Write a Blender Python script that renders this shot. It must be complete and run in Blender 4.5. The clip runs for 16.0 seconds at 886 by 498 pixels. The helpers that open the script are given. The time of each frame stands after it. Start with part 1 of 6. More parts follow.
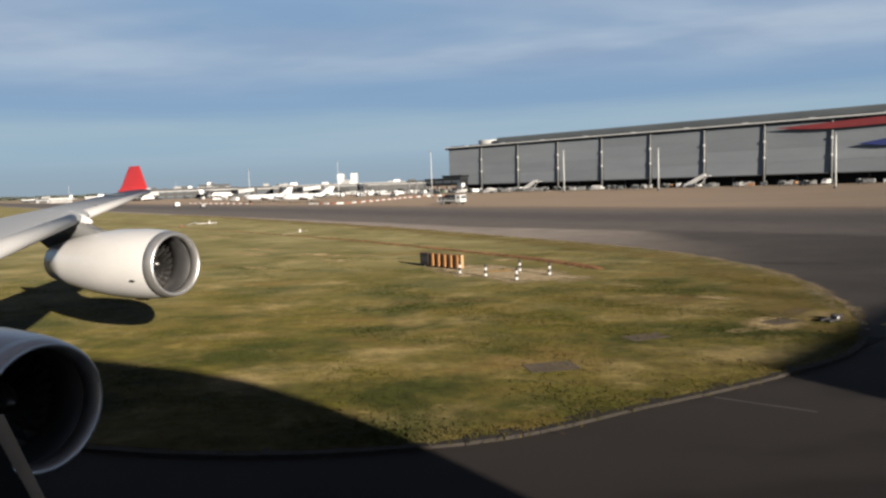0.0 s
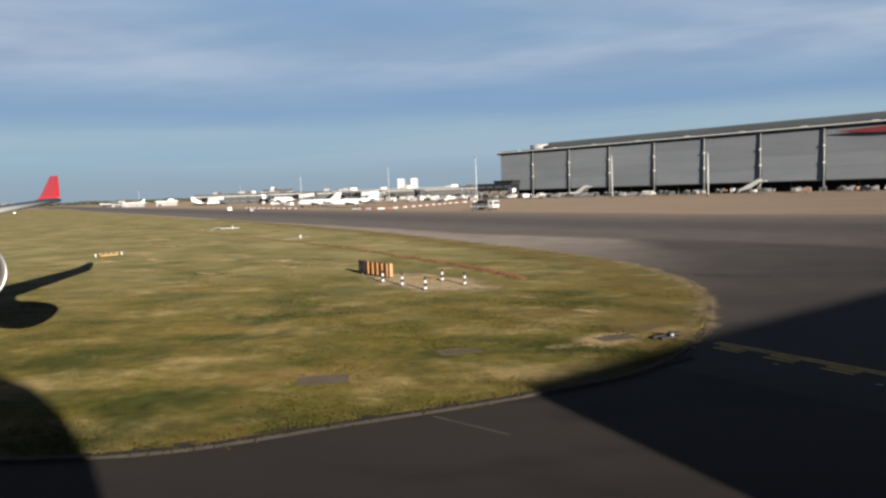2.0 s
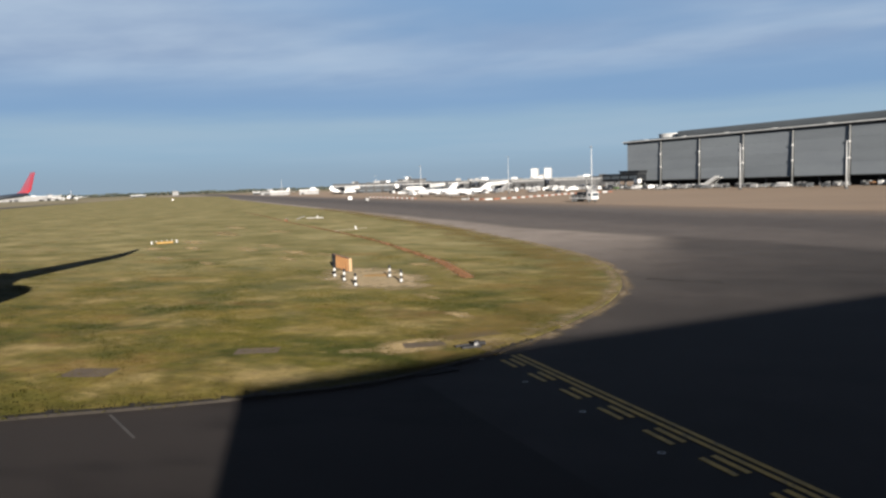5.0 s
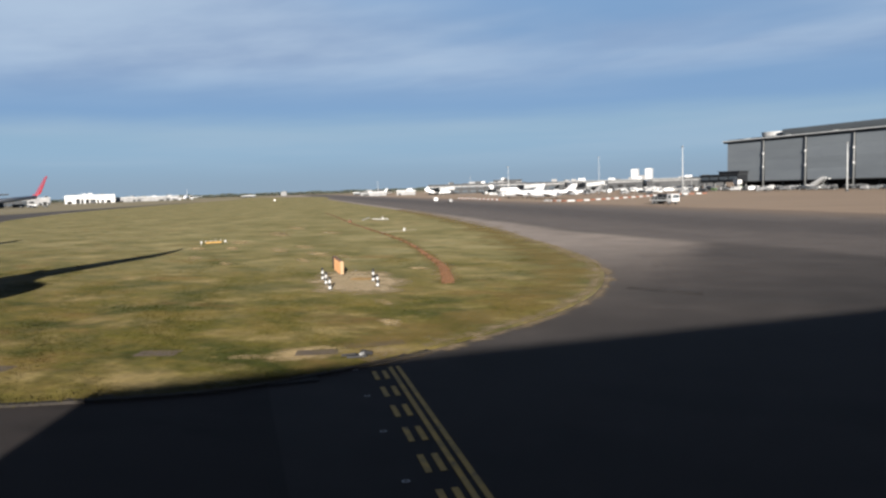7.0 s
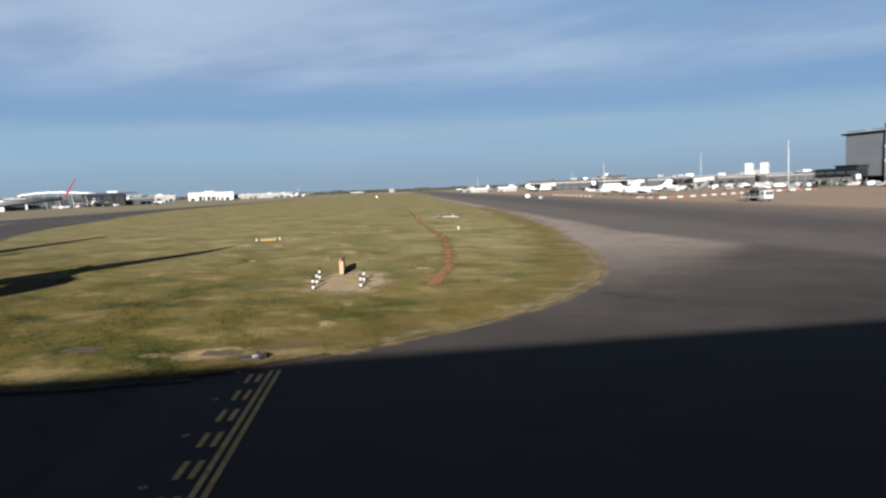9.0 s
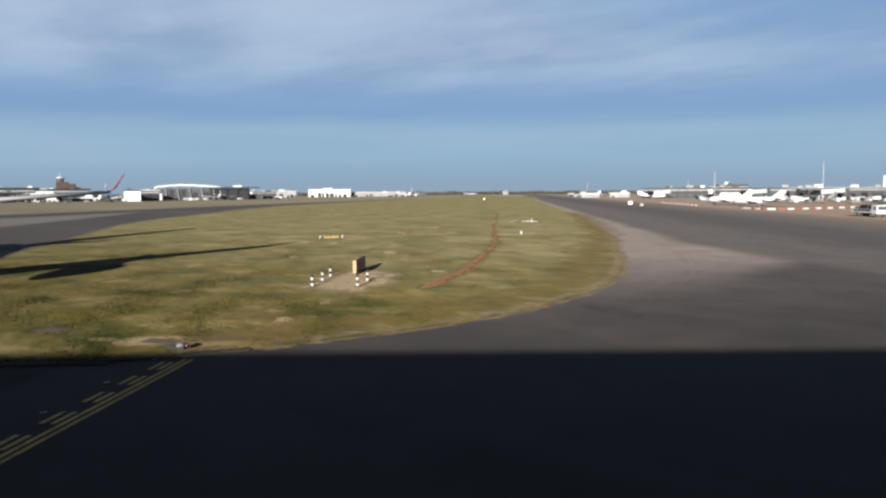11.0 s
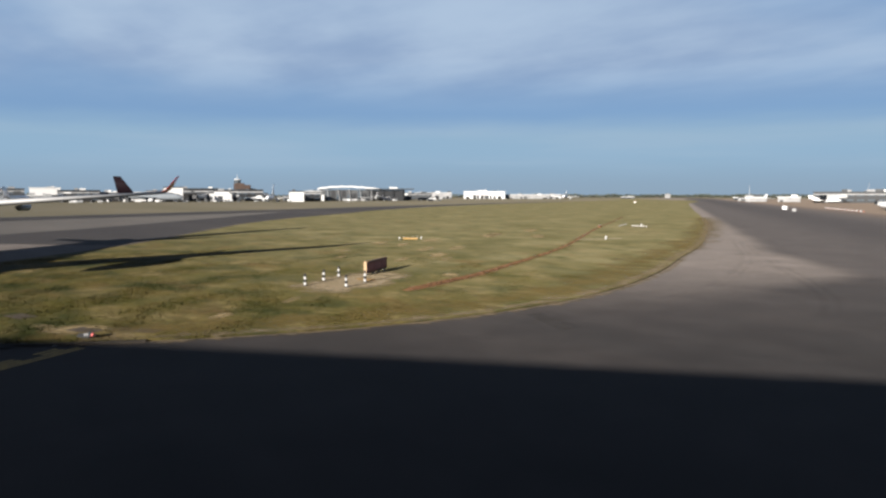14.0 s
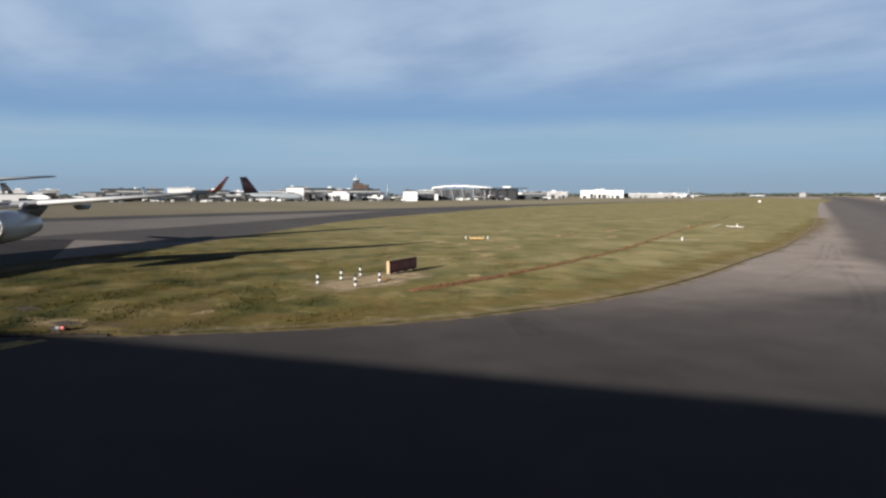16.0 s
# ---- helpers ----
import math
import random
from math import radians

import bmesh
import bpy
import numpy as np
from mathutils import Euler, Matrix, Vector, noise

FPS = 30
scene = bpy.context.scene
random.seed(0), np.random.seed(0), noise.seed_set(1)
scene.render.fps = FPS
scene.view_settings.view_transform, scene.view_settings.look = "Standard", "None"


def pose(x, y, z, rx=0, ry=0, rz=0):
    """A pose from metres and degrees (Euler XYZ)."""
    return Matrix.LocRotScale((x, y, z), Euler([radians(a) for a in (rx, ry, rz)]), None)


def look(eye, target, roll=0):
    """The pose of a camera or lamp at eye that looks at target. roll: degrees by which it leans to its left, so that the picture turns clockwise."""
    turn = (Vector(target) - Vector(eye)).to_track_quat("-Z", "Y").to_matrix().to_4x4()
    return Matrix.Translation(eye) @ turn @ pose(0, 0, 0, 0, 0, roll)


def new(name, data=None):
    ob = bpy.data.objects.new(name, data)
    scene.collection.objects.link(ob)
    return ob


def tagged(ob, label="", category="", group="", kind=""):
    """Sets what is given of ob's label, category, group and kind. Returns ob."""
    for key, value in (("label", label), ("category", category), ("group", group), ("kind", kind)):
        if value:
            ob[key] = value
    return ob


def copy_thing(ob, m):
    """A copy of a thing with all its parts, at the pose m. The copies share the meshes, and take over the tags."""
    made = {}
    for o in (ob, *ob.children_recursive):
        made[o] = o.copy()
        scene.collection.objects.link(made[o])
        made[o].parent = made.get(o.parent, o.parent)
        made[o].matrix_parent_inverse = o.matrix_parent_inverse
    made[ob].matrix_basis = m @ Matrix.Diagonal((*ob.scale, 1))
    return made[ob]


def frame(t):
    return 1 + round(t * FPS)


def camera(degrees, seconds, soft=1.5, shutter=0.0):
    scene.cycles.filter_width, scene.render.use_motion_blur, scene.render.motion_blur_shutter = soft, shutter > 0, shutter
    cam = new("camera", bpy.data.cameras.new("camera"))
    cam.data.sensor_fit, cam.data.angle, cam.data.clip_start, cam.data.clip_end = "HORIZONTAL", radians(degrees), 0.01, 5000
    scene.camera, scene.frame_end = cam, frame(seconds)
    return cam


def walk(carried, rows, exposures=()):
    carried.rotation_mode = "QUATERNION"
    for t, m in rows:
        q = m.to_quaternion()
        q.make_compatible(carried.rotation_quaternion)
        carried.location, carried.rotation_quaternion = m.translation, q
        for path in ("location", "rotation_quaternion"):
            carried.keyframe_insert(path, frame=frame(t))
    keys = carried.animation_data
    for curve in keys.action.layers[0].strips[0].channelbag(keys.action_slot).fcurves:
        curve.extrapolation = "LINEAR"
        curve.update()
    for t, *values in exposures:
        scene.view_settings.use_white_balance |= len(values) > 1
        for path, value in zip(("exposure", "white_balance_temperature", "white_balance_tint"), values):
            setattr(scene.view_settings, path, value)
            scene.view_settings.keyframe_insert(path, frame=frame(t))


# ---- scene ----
cam = camera(62.18, 16.0, soft=2.5)
WALK = [
    (0, pose(0.000, 0.000, 5.811, 84.800, 0, 0.008) @ pose(0, 0, 0, 0, 0, -2.106)),
    (0.5, pose(2.376, -0.048, 5.760, 84.677, 0, 1.220) @ pose(0, 0, 0, 0, 0, -2.202)),
    (1, pose(4.689, 0.008, 5.730, 84.709, 0, 2.532) @ pose(0, 0, 0, 0, 0, -2.234)),
    (1.5, pose(6.924, 0.180, 5.716, 85.028, 0, 3.646) @ pose(0, 0, 0, 0, 0, -1.917)),
    (2, pose(9.065, 0.453, 5.728, 85.358, 0, 5.292) @ pose(0, 0, 0, 0, 0, -2.090)),
    (2.5, pose(11.160, 0.774, 5.705, 85.345, 0, 7.160) @ pose(0, 0, 0, 0, 0, -2.322)),
    (3, pose(13.223, 1.104, 5.718, 85.263, 0, 9.195) @ pose(0, 0, 0, 0, 0, -2.517)),
    (3.5, pose(15.233, 1.454, 5.727, 85.104, 0, 10.798) @ pose(0, 0, 0, 0, 0, -2.132)),
    (4, pose(17.227, 1.873, 5.732, 85.321, 0, 12.228) @ pose(0, 0, 0, 0, 0, -1.971)),
    (4.2, pose(18.013, 2.079, 5.740, 85.208, 0, 13.208) @ pose(0, 0, 0, 0, 0, -2.046)),
    (6.3, pose(25.191, 5.168, 5.685, 85.237, 0, 21.365) @ pose(0, 0, 0, 0, 0, -1.845)),
    (6.5, pose(25.846, 5.508, 5.609, 85.298, 0, 22.341) @ pose(0, 0, 0, 0, 0, -2.040)),
    (7, pose(27.528, 6.376, 5.662, 85.241, 0, 24.518) @ pose(0, 0, 0, 0, 0, -1.861)),
    (7.5, pose(29.173, 7.227, 5.610, 85.245, 0, 26.516) @ pose(0, 0, 0, 0, 0, -1.979)),
    (8, pose(30.760, 8.149, 5.645, 85.262, 0, 28.627) @ pose(0, 0, 0, 0, 0, -1.890)),
    (8.5, pose(32.301, 9.135, 5.652, 85.299, 0, 30.809) @ pose(0, 0, 0, 0, 0, -1.987)),
    (9, pose(33.839, 10.169, 5.683, 85.244, 0, 33.004) @ pose(0, 0, 0, 0, 0, -2.116)),
    (9.2, pose(34.446, 10.568, 5.678, 85.314, 0, 33.781) @ pose(0, 0, 0, 0, 0, -1.972)),
    (11.3, pose(40.518, 14.804, 5.689, 85.374, 0, 43.523) @ pose(0, 0, 0, 0, 0, -0.400)),
    (11.5, pose(41.070, 15.276, 5.750, 85.234, 0, 44.643) @ pose(0, 0, 0, 0, 0, -0.517)),
    (12, pose(42.403, 16.525, 5.679, 85.745, 0, 46.843) @ pose(0, 0, 0, 0, 0, -0.753)),
    (12.5, pose(43.641, 17.854, 5.688, 85.734, 0, 46.986) @ pose(0, 0, 0, 0, 0, -0.014)),
    (13, pose(44.697, 19.202, 5.702, 85.858, 0, 49.461) @ pose(0, 0, 0, 0, 0, 0.205)),
    (13.5, pose(45.624, 20.629, 5.686, 85.845, 0, 51.925) @ pose(0, 0, 0, 0, 0, 0.250)),
    (14, pose(46.469, 22.108, 5.696, 85.815, 0, 54.362) @ pose(0, 0, 0, 0, 0, 0.007)),
    (14.5, pose(47.238, 23.632, 5.709, 85.817, 0, 56.762) @ pose(0, 0, 0, 0, 0, 0.136)),
    (15, pose(47.935, 25.210, 5.700, 85.726, 0, 59.230) @ pose(0, 0, 0, 0, 0, 0.040)),
    (15.5, pose(48.556, 26.781, 5.688, 85.728, 0, 61.277) @ pose(0, 0, 0, 0, 0, 0.145)),
    (16, pose(49.140, 28.363, 5.691, 85.762, 0, 63.643) @ pose(0, 0, 0, 0, 0, -0.101)),
]
# the camera's white balance drifts from warm to cool as it turns away from the terminal
walk(cam, WALK, [(0.0, 1.60, 6680, 10), (4.0, 1.60, 6450, 10), (8.0, 1.60, 6120, 10), (16.0, 1.60, 6150, 10)])

# ---- airfield axes: everything on the field runs along ALONG; ASIDE is square to it ----
ALONG = Vector((-0.719, 0.695))
ASIDE = Vector((-0.695, -0.719))
FIELD_TURN = math.degrees(math.atan2(0.695, -0.719))


def field(d, n, z=0.0):
    p = ALONG * d + ASIDE * n
    return Vector((p.x, p.y, z))


# ---- light ----
SUN_LOW = 13.5
SUN_FROM = -62.0          # bearing of the sun, degrees from +x
sun_way = Vector((math.cos(radians(SUN_FROM)) * math.cos(radians(SUN_LOW)),
                  math.sin(radians(SUN_FROM)) * math.cos(radians(SUN_LOW)), math.sin(radians(SUN_LOW))))
sun_data = bpy.data.lights.new("sun", "SUN")
sun_data.energy, sun_data.angle, sun_data.color = 5.0, radians(0.55), (1.0, 0.895, 0.765)
sun = new("sun", sun_data)
sun.matrix_world = look(sun_way * 100, (0, 0, 0))

world = bpy.data.worlds.new("sky")
scene.world = world
world.use_nodes = True
wn, wl = world.node_tree.nodes, world.node_tree.links
wn.clear()
w_out = wn.new("ShaderNodeOutputWorld")
w_bg = wn.new("ShaderNodeBackground")
w_sky = wn.new("ShaderNodeTexSky")
w_sky.sky_type = "NISHITA"
w_sky.sun_disc = False
w_sky.sun_elevation = radians(SUN_LOW)
w_sky.sun_rotation = radians(90 - SUN_FROM)
w_sky.air_density, w_sky.dust_density, w_sky.ozone_density = 0.85, 0.0, 1.5
w_coord = wn.new("ShaderNodeTexCoord")
w_sep = wn.new("ShaderNodeSeparateXYZ")
wl.new(w_coord.outputs["Generated"], w_sep.inputs[0])


def wmath(op, a, b=None):
    nd = wn.new("ShaderNodeMath")
    nd.operation = op
    for k, v in enumerate((a, b)):
        if v is None:
            continue
        if isinstance(v, (int, float)):
            nd.inputs[k].default_value = v
        else:
            wl.new(v, nd.inputs[k])
    return nd.outputs[0]


# clouds lie in a flat sheet overhead, so they draw together towards the horizon
w_h = wmath("ADD", wmath("MAXIMUM", w_sep.outputs[2], 0.0), 0.06)
w_cx, w_cy = wmath("DIVIDE", w_sep.outputs[0], w_h), wmath("DIVIDE", w_sep.outputs[1], w_h)
w_comb = wn.new("ShaderNodeCombineXYZ")
wl.new(w_cx, w_comb.inputs[0])
wl.new(w_cy, w_comb.inputs[1])
w_map = wn.new("ShaderNodeMapping")
w_map.inputs["Rotation"].default_value = (0, 0, radians(62))
w_map.inputs["Scale"].default_value = (0.30, 0.48, 1)
w_map.inputs["Location"].default_value = (0.35, 0.9, 0)
wl.new(w_comb.outputs[0], w_map.inputs[0])
w_noise = wn.new("ShaderNodeTexNoise")
w_noise.inputs["Scale"].default_value, w_noise.inputs["Detail"].default_value = 1.0, 4.0
w_noise.inputs["Roughness"].default_value, w_noise.inputs["Distortion"].default_value = 0.50, 0.35
wl.new(w_map.outputs[0], w_noise.inputs["Vector"])
def wstep(v, a, z, lo=0.0, hi=1.0):
    r = wn.new("ShaderNodeMapRange")
    r.interpolation_type = "SMOOTHSTEP"
    for key, n in (("From Min", a), ("From Max", z), ("To Min", lo), ("To Max", hi)):
        r.inputs[key].default_value = n
    wl.new(v, r.inputs["Value"])
    return r.outputs[0]


def wmix(fac, a, z):
    x = wn.new("ShaderNodeMix")
    x.data_type = "RGBA"
    for key, v in (("Factor", fac), ("A", a), ("B", z)):
        if isinstance(v, tuple):
            x.inputs[key].default_value = (*v, 1)
        elif isinstance(v, float):
            x.inputs[key].default_value = v
        else:
            wl.new(v, x.inputs[key])
    return x.outputs["Result"]


w_fine = wn.new("ShaderNodeTexNoise")
w_fine.inputs["Scale"].default_value, w_fine.inputs["Detail"].default_value = 2.6, 5.0
wl.new(w_map.outputs[0], w_fine.inputs["Vector"])
w_up = w_sep.outputs[2]
# thin veil that clears towards the zenith, a broken cloud sheet above it, and a bank of haze all round
w_blue = wmix(wstep(w_up, 0.20, 0.45, 0.95, 0.0), w_sky.outputs[0], (1.35, 2.23, 3.53))
w_cloud = wmix(wstep(w_fine.outputs["Fac"], 0.3, 0.7), (1.95, 2.60, 3.65), (2.95, 3.62, 4.45))
w_cover = wmath("MULTIPLY", wmath("MULTIPLY", wstep(w_noise.outputs["Fac"], 0.30, 0.58), wstep(w_up, 0.10, 0.18)), wstep(w_up, 0.26, 0.50, 0.95, 0.10))
w_over = wmix(w_cover, w_blue, w_cloud)
w_bank = wmath("ADD", w_up, wmath("MULTIPLY", wmath("SUBTRACT", w_fine.outputs["Fac"], 0.5), 0.022))
w_hazy = wmix(wstep(w_up, 0.0, 0.06), (1.91, 2.51, 3.04), (2.08, 3.04, 3.83))
w_long = wn.new("ShaderNodeMapping")
w_long.inputs["Scale"].default_value = (1.6, 1.6, 22.0)
wl.new(w_coord.outputs["Generated"], w_long.inputs[0])
w_streak = wn.new("ShaderNodeTexNoise")
w_streak.inputs["Scale"].default_value, w_streak.inputs["Detail"].default_value = 1.4, 5.0
wl.new(w_long.outputs[0], w_streak.inputs["Vector"])
w_hazy = wmix(wmath("MULTIPLY", wstep(w_streak.outputs["Fac"], 0.38, 0.68), wstep(w_up, 0.015, 0.05, 0.0, 0.55)), w_hazy, (2.57, 3.33, 3.96))
w_all = wmix(wstep(w_bank, 0.075, 0.112, 0.88, 0.0), w_over, w_hazy)
w_all = wmix(wstep(w_up, 0.36, 0.62, 0.0, 0.8), w_all, (0.95, 0.89, 1.10))
wl.new(w_all, w_bg.inputs[0])
w_bg.inputs[1].default_value = 0.050
wl.new(w_bg.outputs[0], w_out.inputs[0])

# ---- materials ----


def material(name, tone, tone2=None, rough=0.6, metal=0.0, scale=2.0, stretch=(1, 1, 1), turn=0.0, bump=0.0, fine=40.0, lo=0.35, hi=0.65, coat=0.0, blot=None, rand=0.0, spec=0.5, grain=0.30, blot2=None, dusty=0.0, crumb=3.0):
    """Two tones mixed by a broad noise and speckled by a fine one, in world metres; blot adds a third tone in wide patches."""
    m = bpy.data.materials.new(name)
    m.use_nodes = True
    nt, ln = m.node_tree.nodes, m.node_tree.links
    b = nt["Principled BSDF"]
    b.inputs["Roughness"].default_value, b.inputs["Metallic"].default_value = rough, metal
    b.inputs["Coat Weight"].default_value = coat
    b.inputs["Specular IOR Level"].default_value = spec
    b.inputs["Diffuse Roughness"].default_value = dusty
    geo = nt.new("ShaderNodeNewGeometry")
    mp = nt.new("ShaderNodeMapping")
    mp.inputs["Rotation"].default_value, mp.inputs["Scale"].default_value = (0, 0, radians(turn)), stretch
    ln.new(geo.outputs["Position"], mp.inputs[0])

    def noise_of(sc, detail, source=mp):
        t = nt.new("ShaderNodeTexNoise")
        t.inputs["Scale"].default_value, t.inputs["Detail"].default_value = sc, detail
        t.inputs["Roughness"].default_value = 0.6
        ln.new(source.outputs[0], t.inputs["Vector"])
        return t

    def ramp_of(src, a, z):
        r = nt.new("ShaderNodeMapRange")
        r.inputs["From Min"].default_value, r.inputs["From Max"].default_value = a, z
        ln.new(src, r.inputs["Value"])
        return r.outputs[0]

    def mix_of(fac, a, z, mode="MIX"):
        x = nt.new("ShaderNodeMix")
        x.data_type, x.blend_type = "RGBA", mode
        for key, v in (("Factor", fac), ("A", a), ("B", z)):
            if isinstance(v, tuple):
                x.inputs[key].default_value = (*v, 1)
            elif isinstance(v, float):
                x.inputs[key].default_value = v
            else:
                ln.new(v, x.inputs[key])
        return x.outputs["Result"]

    tone2 = tone2 or tuple(c * 0.88 for c in tone)
    broad = noise_of(scale, 4.0)
    speck = noise_of(fine, crumb, geo)
    col = mix_of(ramp_of(broad.outputs["Fac"], lo, hi), tone, tone2)
    if blot:
        wide = noise_of(blot[1], 3.0)
        col = mix_of(ramp_of(wide.outputs["Fac"], blot[2], blot[3]), col, blot[0])
    if blot2:
        wide2 = noise_of(blot2[1], 4.0)
        col = mix_of(ramp_of(wide2.outputs["Fac"], blot2[2], blot2[3]), col, blot2[0])
    col = mix_of(grain, col, mix_of(ramp_of(speck.outputs["Fac"], 0.3, 0.7), tuple(0.55 for _ in range(3)), tuple(1.3 for _ in range(3))), "MULTIPLY")
    if rand:
        info = nt.new("ShaderNodeObjectInfo")
        col = mix_of(rand, col, mix_of(info.outputs["Random"], (0.6, 0.6, 0.6), (1.3, 1.3, 1.3)), "MULTIPLY")
    ln.new(col, b.inputs["Base Color"])
    rr = nt.new("ShaderNodeMapRange")
    rr.inputs["To Min"].default_value, rr.inputs["To Max"].default_value = max(0.02, rough - 0.08), min(1.0, rough + 0.08)
    ln.new(speck.outputs["Fac"], rr.inputs["Value"])
    ln.new(rr.outputs[0], b.inputs["Roughness"])
    if bump:
        bp = nt.new("ShaderNodeBump")
        bp.inputs["Strength"].default_value, bp.inputs["Distance"].default_value = bump, 0.05
        ln.new(speck.outputs["Fac"], bp.inputs["Height"])
        ln.new(bp.outputs[0], b.inputs["Normal"])
    return m


def ragged(m, scale, lo, hi, most=1.0, feather=0.0):
    """Let a thin layer break up into flecks with bare gaps between them, and thin out towards its rim where the mesh names its core."""
    nt, ln = m.node_tree.nodes, m.node_tree.links
    geo, t = nt.new("ShaderNodeNewGeometry"), nt.new("ShaderNodeTexNoise")
    t.inputs["Scale"].default_value, t.inputs["Detail"].default_value, t.inputs["Roughness"].default_value = scale, 6.0, 0.65
    ln.new(geo.outputs["Position"], t.inputs["Vector"])
    r = nt.new("ShaderNodeMapRange")
    r.inputs["From Min"].default_value, r.inputs["From Max"].default_value, r.inputs["To Max"].default_value = lo, hi, most
    cover = t.outputs["Fac"]
    if feather:
        core, thin = nt.new("ShaderNodeAttribute"), nt.new("ShaderNodeMath")
        core.attribute_name = "core"
        thin.operation = "MULTIPLY_ADD"
        thin.inputs[1].default_value = feather
        ln.new(core.outputs["Fac"], thin.inputs[0])
        ln.new(t.outputs["Fac"], thin.inputs[2])
        less = nt.new("ShaderNodeMath")
        less.operation, less.inputs[1].default_value = "SUBTRACT", feather
        ln.new(thin.outputs[0], less.inputs[0])
        cover = less.outputs[0]
    ln.new(cover, r.inputs["Value"])
    ln.new(r.outputs[0], nt["Principled BSDF"].inputs["Alpha"])
    return m


MEADOW = dict(rough=0.95, dusty=1.0, scale=0.42, stretch=(0.72, 1.0, 1), turn=-FIELD_TURN, spec=0.08)
GRASS = material("short_grass", (0.0346, 0.0309, 0.00612), (0.0552, 0.0427, 0.0131), bump=1.0, fine=1.5, grain=0.85, crumb=7.0,
                 blot=((0.0968, 0.0752, 0.035), 0.30, 0.50, 0.72), blot2=((0.0154, 0.0174, 0.00371), 0.26, 0.46, 0.64), **MEADOW)
BLADES = material("grass_blades", (0.0382, 0.0348, 0.00677), (0.0589, 0.0467, 0.014), fine=9.0,
                  blot=((0.092, 0.072, 0.0341), 0.30, 0.50, 0.72), blot2=((0.0184, 0.021, 0.00437), 0.26, 0.46, 0.64), **MEADOW)
FIELD_GRASS = material("dry_field", (0.068, 0.0599, 0.0414), (0.0551, 0.0494, 0.0315), 0.95, dusty=1.0, scale=0.02, stretch=(0.3, 1, 1), turn=-FIELD_TURN, fine=1.0, spec=0.12)
DARK_ASPHALT = material("dark_asphalt", (0.0122, 0.0107, 0.0103), (0.0162, 0.0141, 0.0134), 0.88, dusty=0.7, scale=0.16, stretch=(0.4, 1, 1), turn=40, bump=0.35, fine=60.0, blot=((0.00709, 0.00622, 0.00603), 0.3, 0.5, 0.7), spec=0.10)
SHOULDER = material("worn_asphalt", (0.054, 0.050, 0.046), (0.045, 0.042, 0.039), 0.9, dusty=1.0, scale=0.09, stretch=(0.35, 1, 1), turn=-FIELD_TURN, bump=0.3, fine=30.0, spec=0.12)
TAXIWAY = material("dark_taxiway", (0.018, 0.0166, 0.0164), (0.0238, 0.0218, 0.0212), 0.85, dusty=1.0, scale=0.05, stretch=(0.15, 1, 1), turn=-FIELD_TURN, bump=0.3, fine=30.0, spec=0.12)
APRON = material("apron_concrete", (0.0850, 0.0660, 0.0500), (0.0715, 0.0558, 0.0430), 0.9, dusty=1.0, scale=0.06, stretch=(0.4, 1, 1), turn=-FIELD_TURN, bump=0.2, fine=10.0, spec=0.12)
KERB = material("kerb_concrete", (0.0288, 0.0254, 0.0221), (0.0215, 0.019, 0.0167), 0.9, scale=2.0, bump=0.4, fine=50.0, rand=0.18, spec=0.12)
SLAB = material("cover_slab", (0.0388, 0.0313, 0.0238), (0.0298, 0.0244, 0.0191), 0.9, dusty=1.0, scale=1.5, bump=0.3, fine=40.0, spec=0.12)
COVER = material("pale_cover", (0.150, 0.132, 0.100), (0.120, 0.105, 0.078), 0.9, dusty=1.0, scale=1.5, bump=0.3, fine=40.0, spec=0.12)
PAD = material("straw_gravel", (0.130, 0.104, 0.068), (0.100, 0.079, 0.048), 0.95, dusty=1.0, scale=1.2, bump=0.6, fine=14.0, spec=0.12)
STRAW = material("bare_straw", (0.148, 0.114, 0.064), (0.112, 0.085, 0.044), 0.95, dusty=1.0, scale=0.7, bump=0.6, fine=9.0, spec=0.1)
SAND = material("orange_sand", (0.109, 0.0679, 0.0298), (0.0894, 0.0596, 0.0265), 0.95, dusty=1.0, scale=2.0, bump=0.5, fine=20.0, spec=0.12)
FRINGE = material("edge_soil", (0.096, 0.075, 0.050), (0.074, 0.058, 0.034), 0.95, dusty=1.0, scale=0.7, bump=0.6, fine=10.0, spec=0.12)
VERGE = material("parched_grass", (0.070, 0.050, 0.0175), (0.052, 0.040, 0.0125), 0.95, dusty=1.0, scale=0.5, bump=0.6, fine=5.0, spec=0.1)
SOIL = material("red_soil", (0.090, 0.046, 0.023), (0.070, 0.037, 0.019), 0.95, dusty=1.0, scale=0.8, bump=0.4, fine=9.0, spec=0.12)
PATCH = material("patch_asphalt", (0.0212, 0.0199, 0.0192), (0.0265, 0.0245, 0.0232), 0.88, dusty=1.0, scale=0.8, bump=0.3, fine=40.0, spec=0.12)
YELLOW_PAINT = material("yellow_marking", (0.3, 0.195, 0.0338), (0.18, 0.124, 0.03), 0.8, scale=2.0, fine=30.0, blot=((0.0525, 0.045, 0.0338), 3.0, 0.58, 0.72))
FAINT_PAINT = material("worn_paint", (0.0518, 0.0475, 0.0432), (0.0259, 0.0238, 0.0216), 0.85, scale=1.5, fine=25.0)
LEGEND = material("faded_legend", (0.346, 0.144, 0.13), (0.288, 0.115, 0.108), 0.6, scale=3.0)
ORANGE = material("sign_orange", (0.28, 0.13, 0.035), (0.231, 0.108, 0.0315), 0.55, scale=3.0)
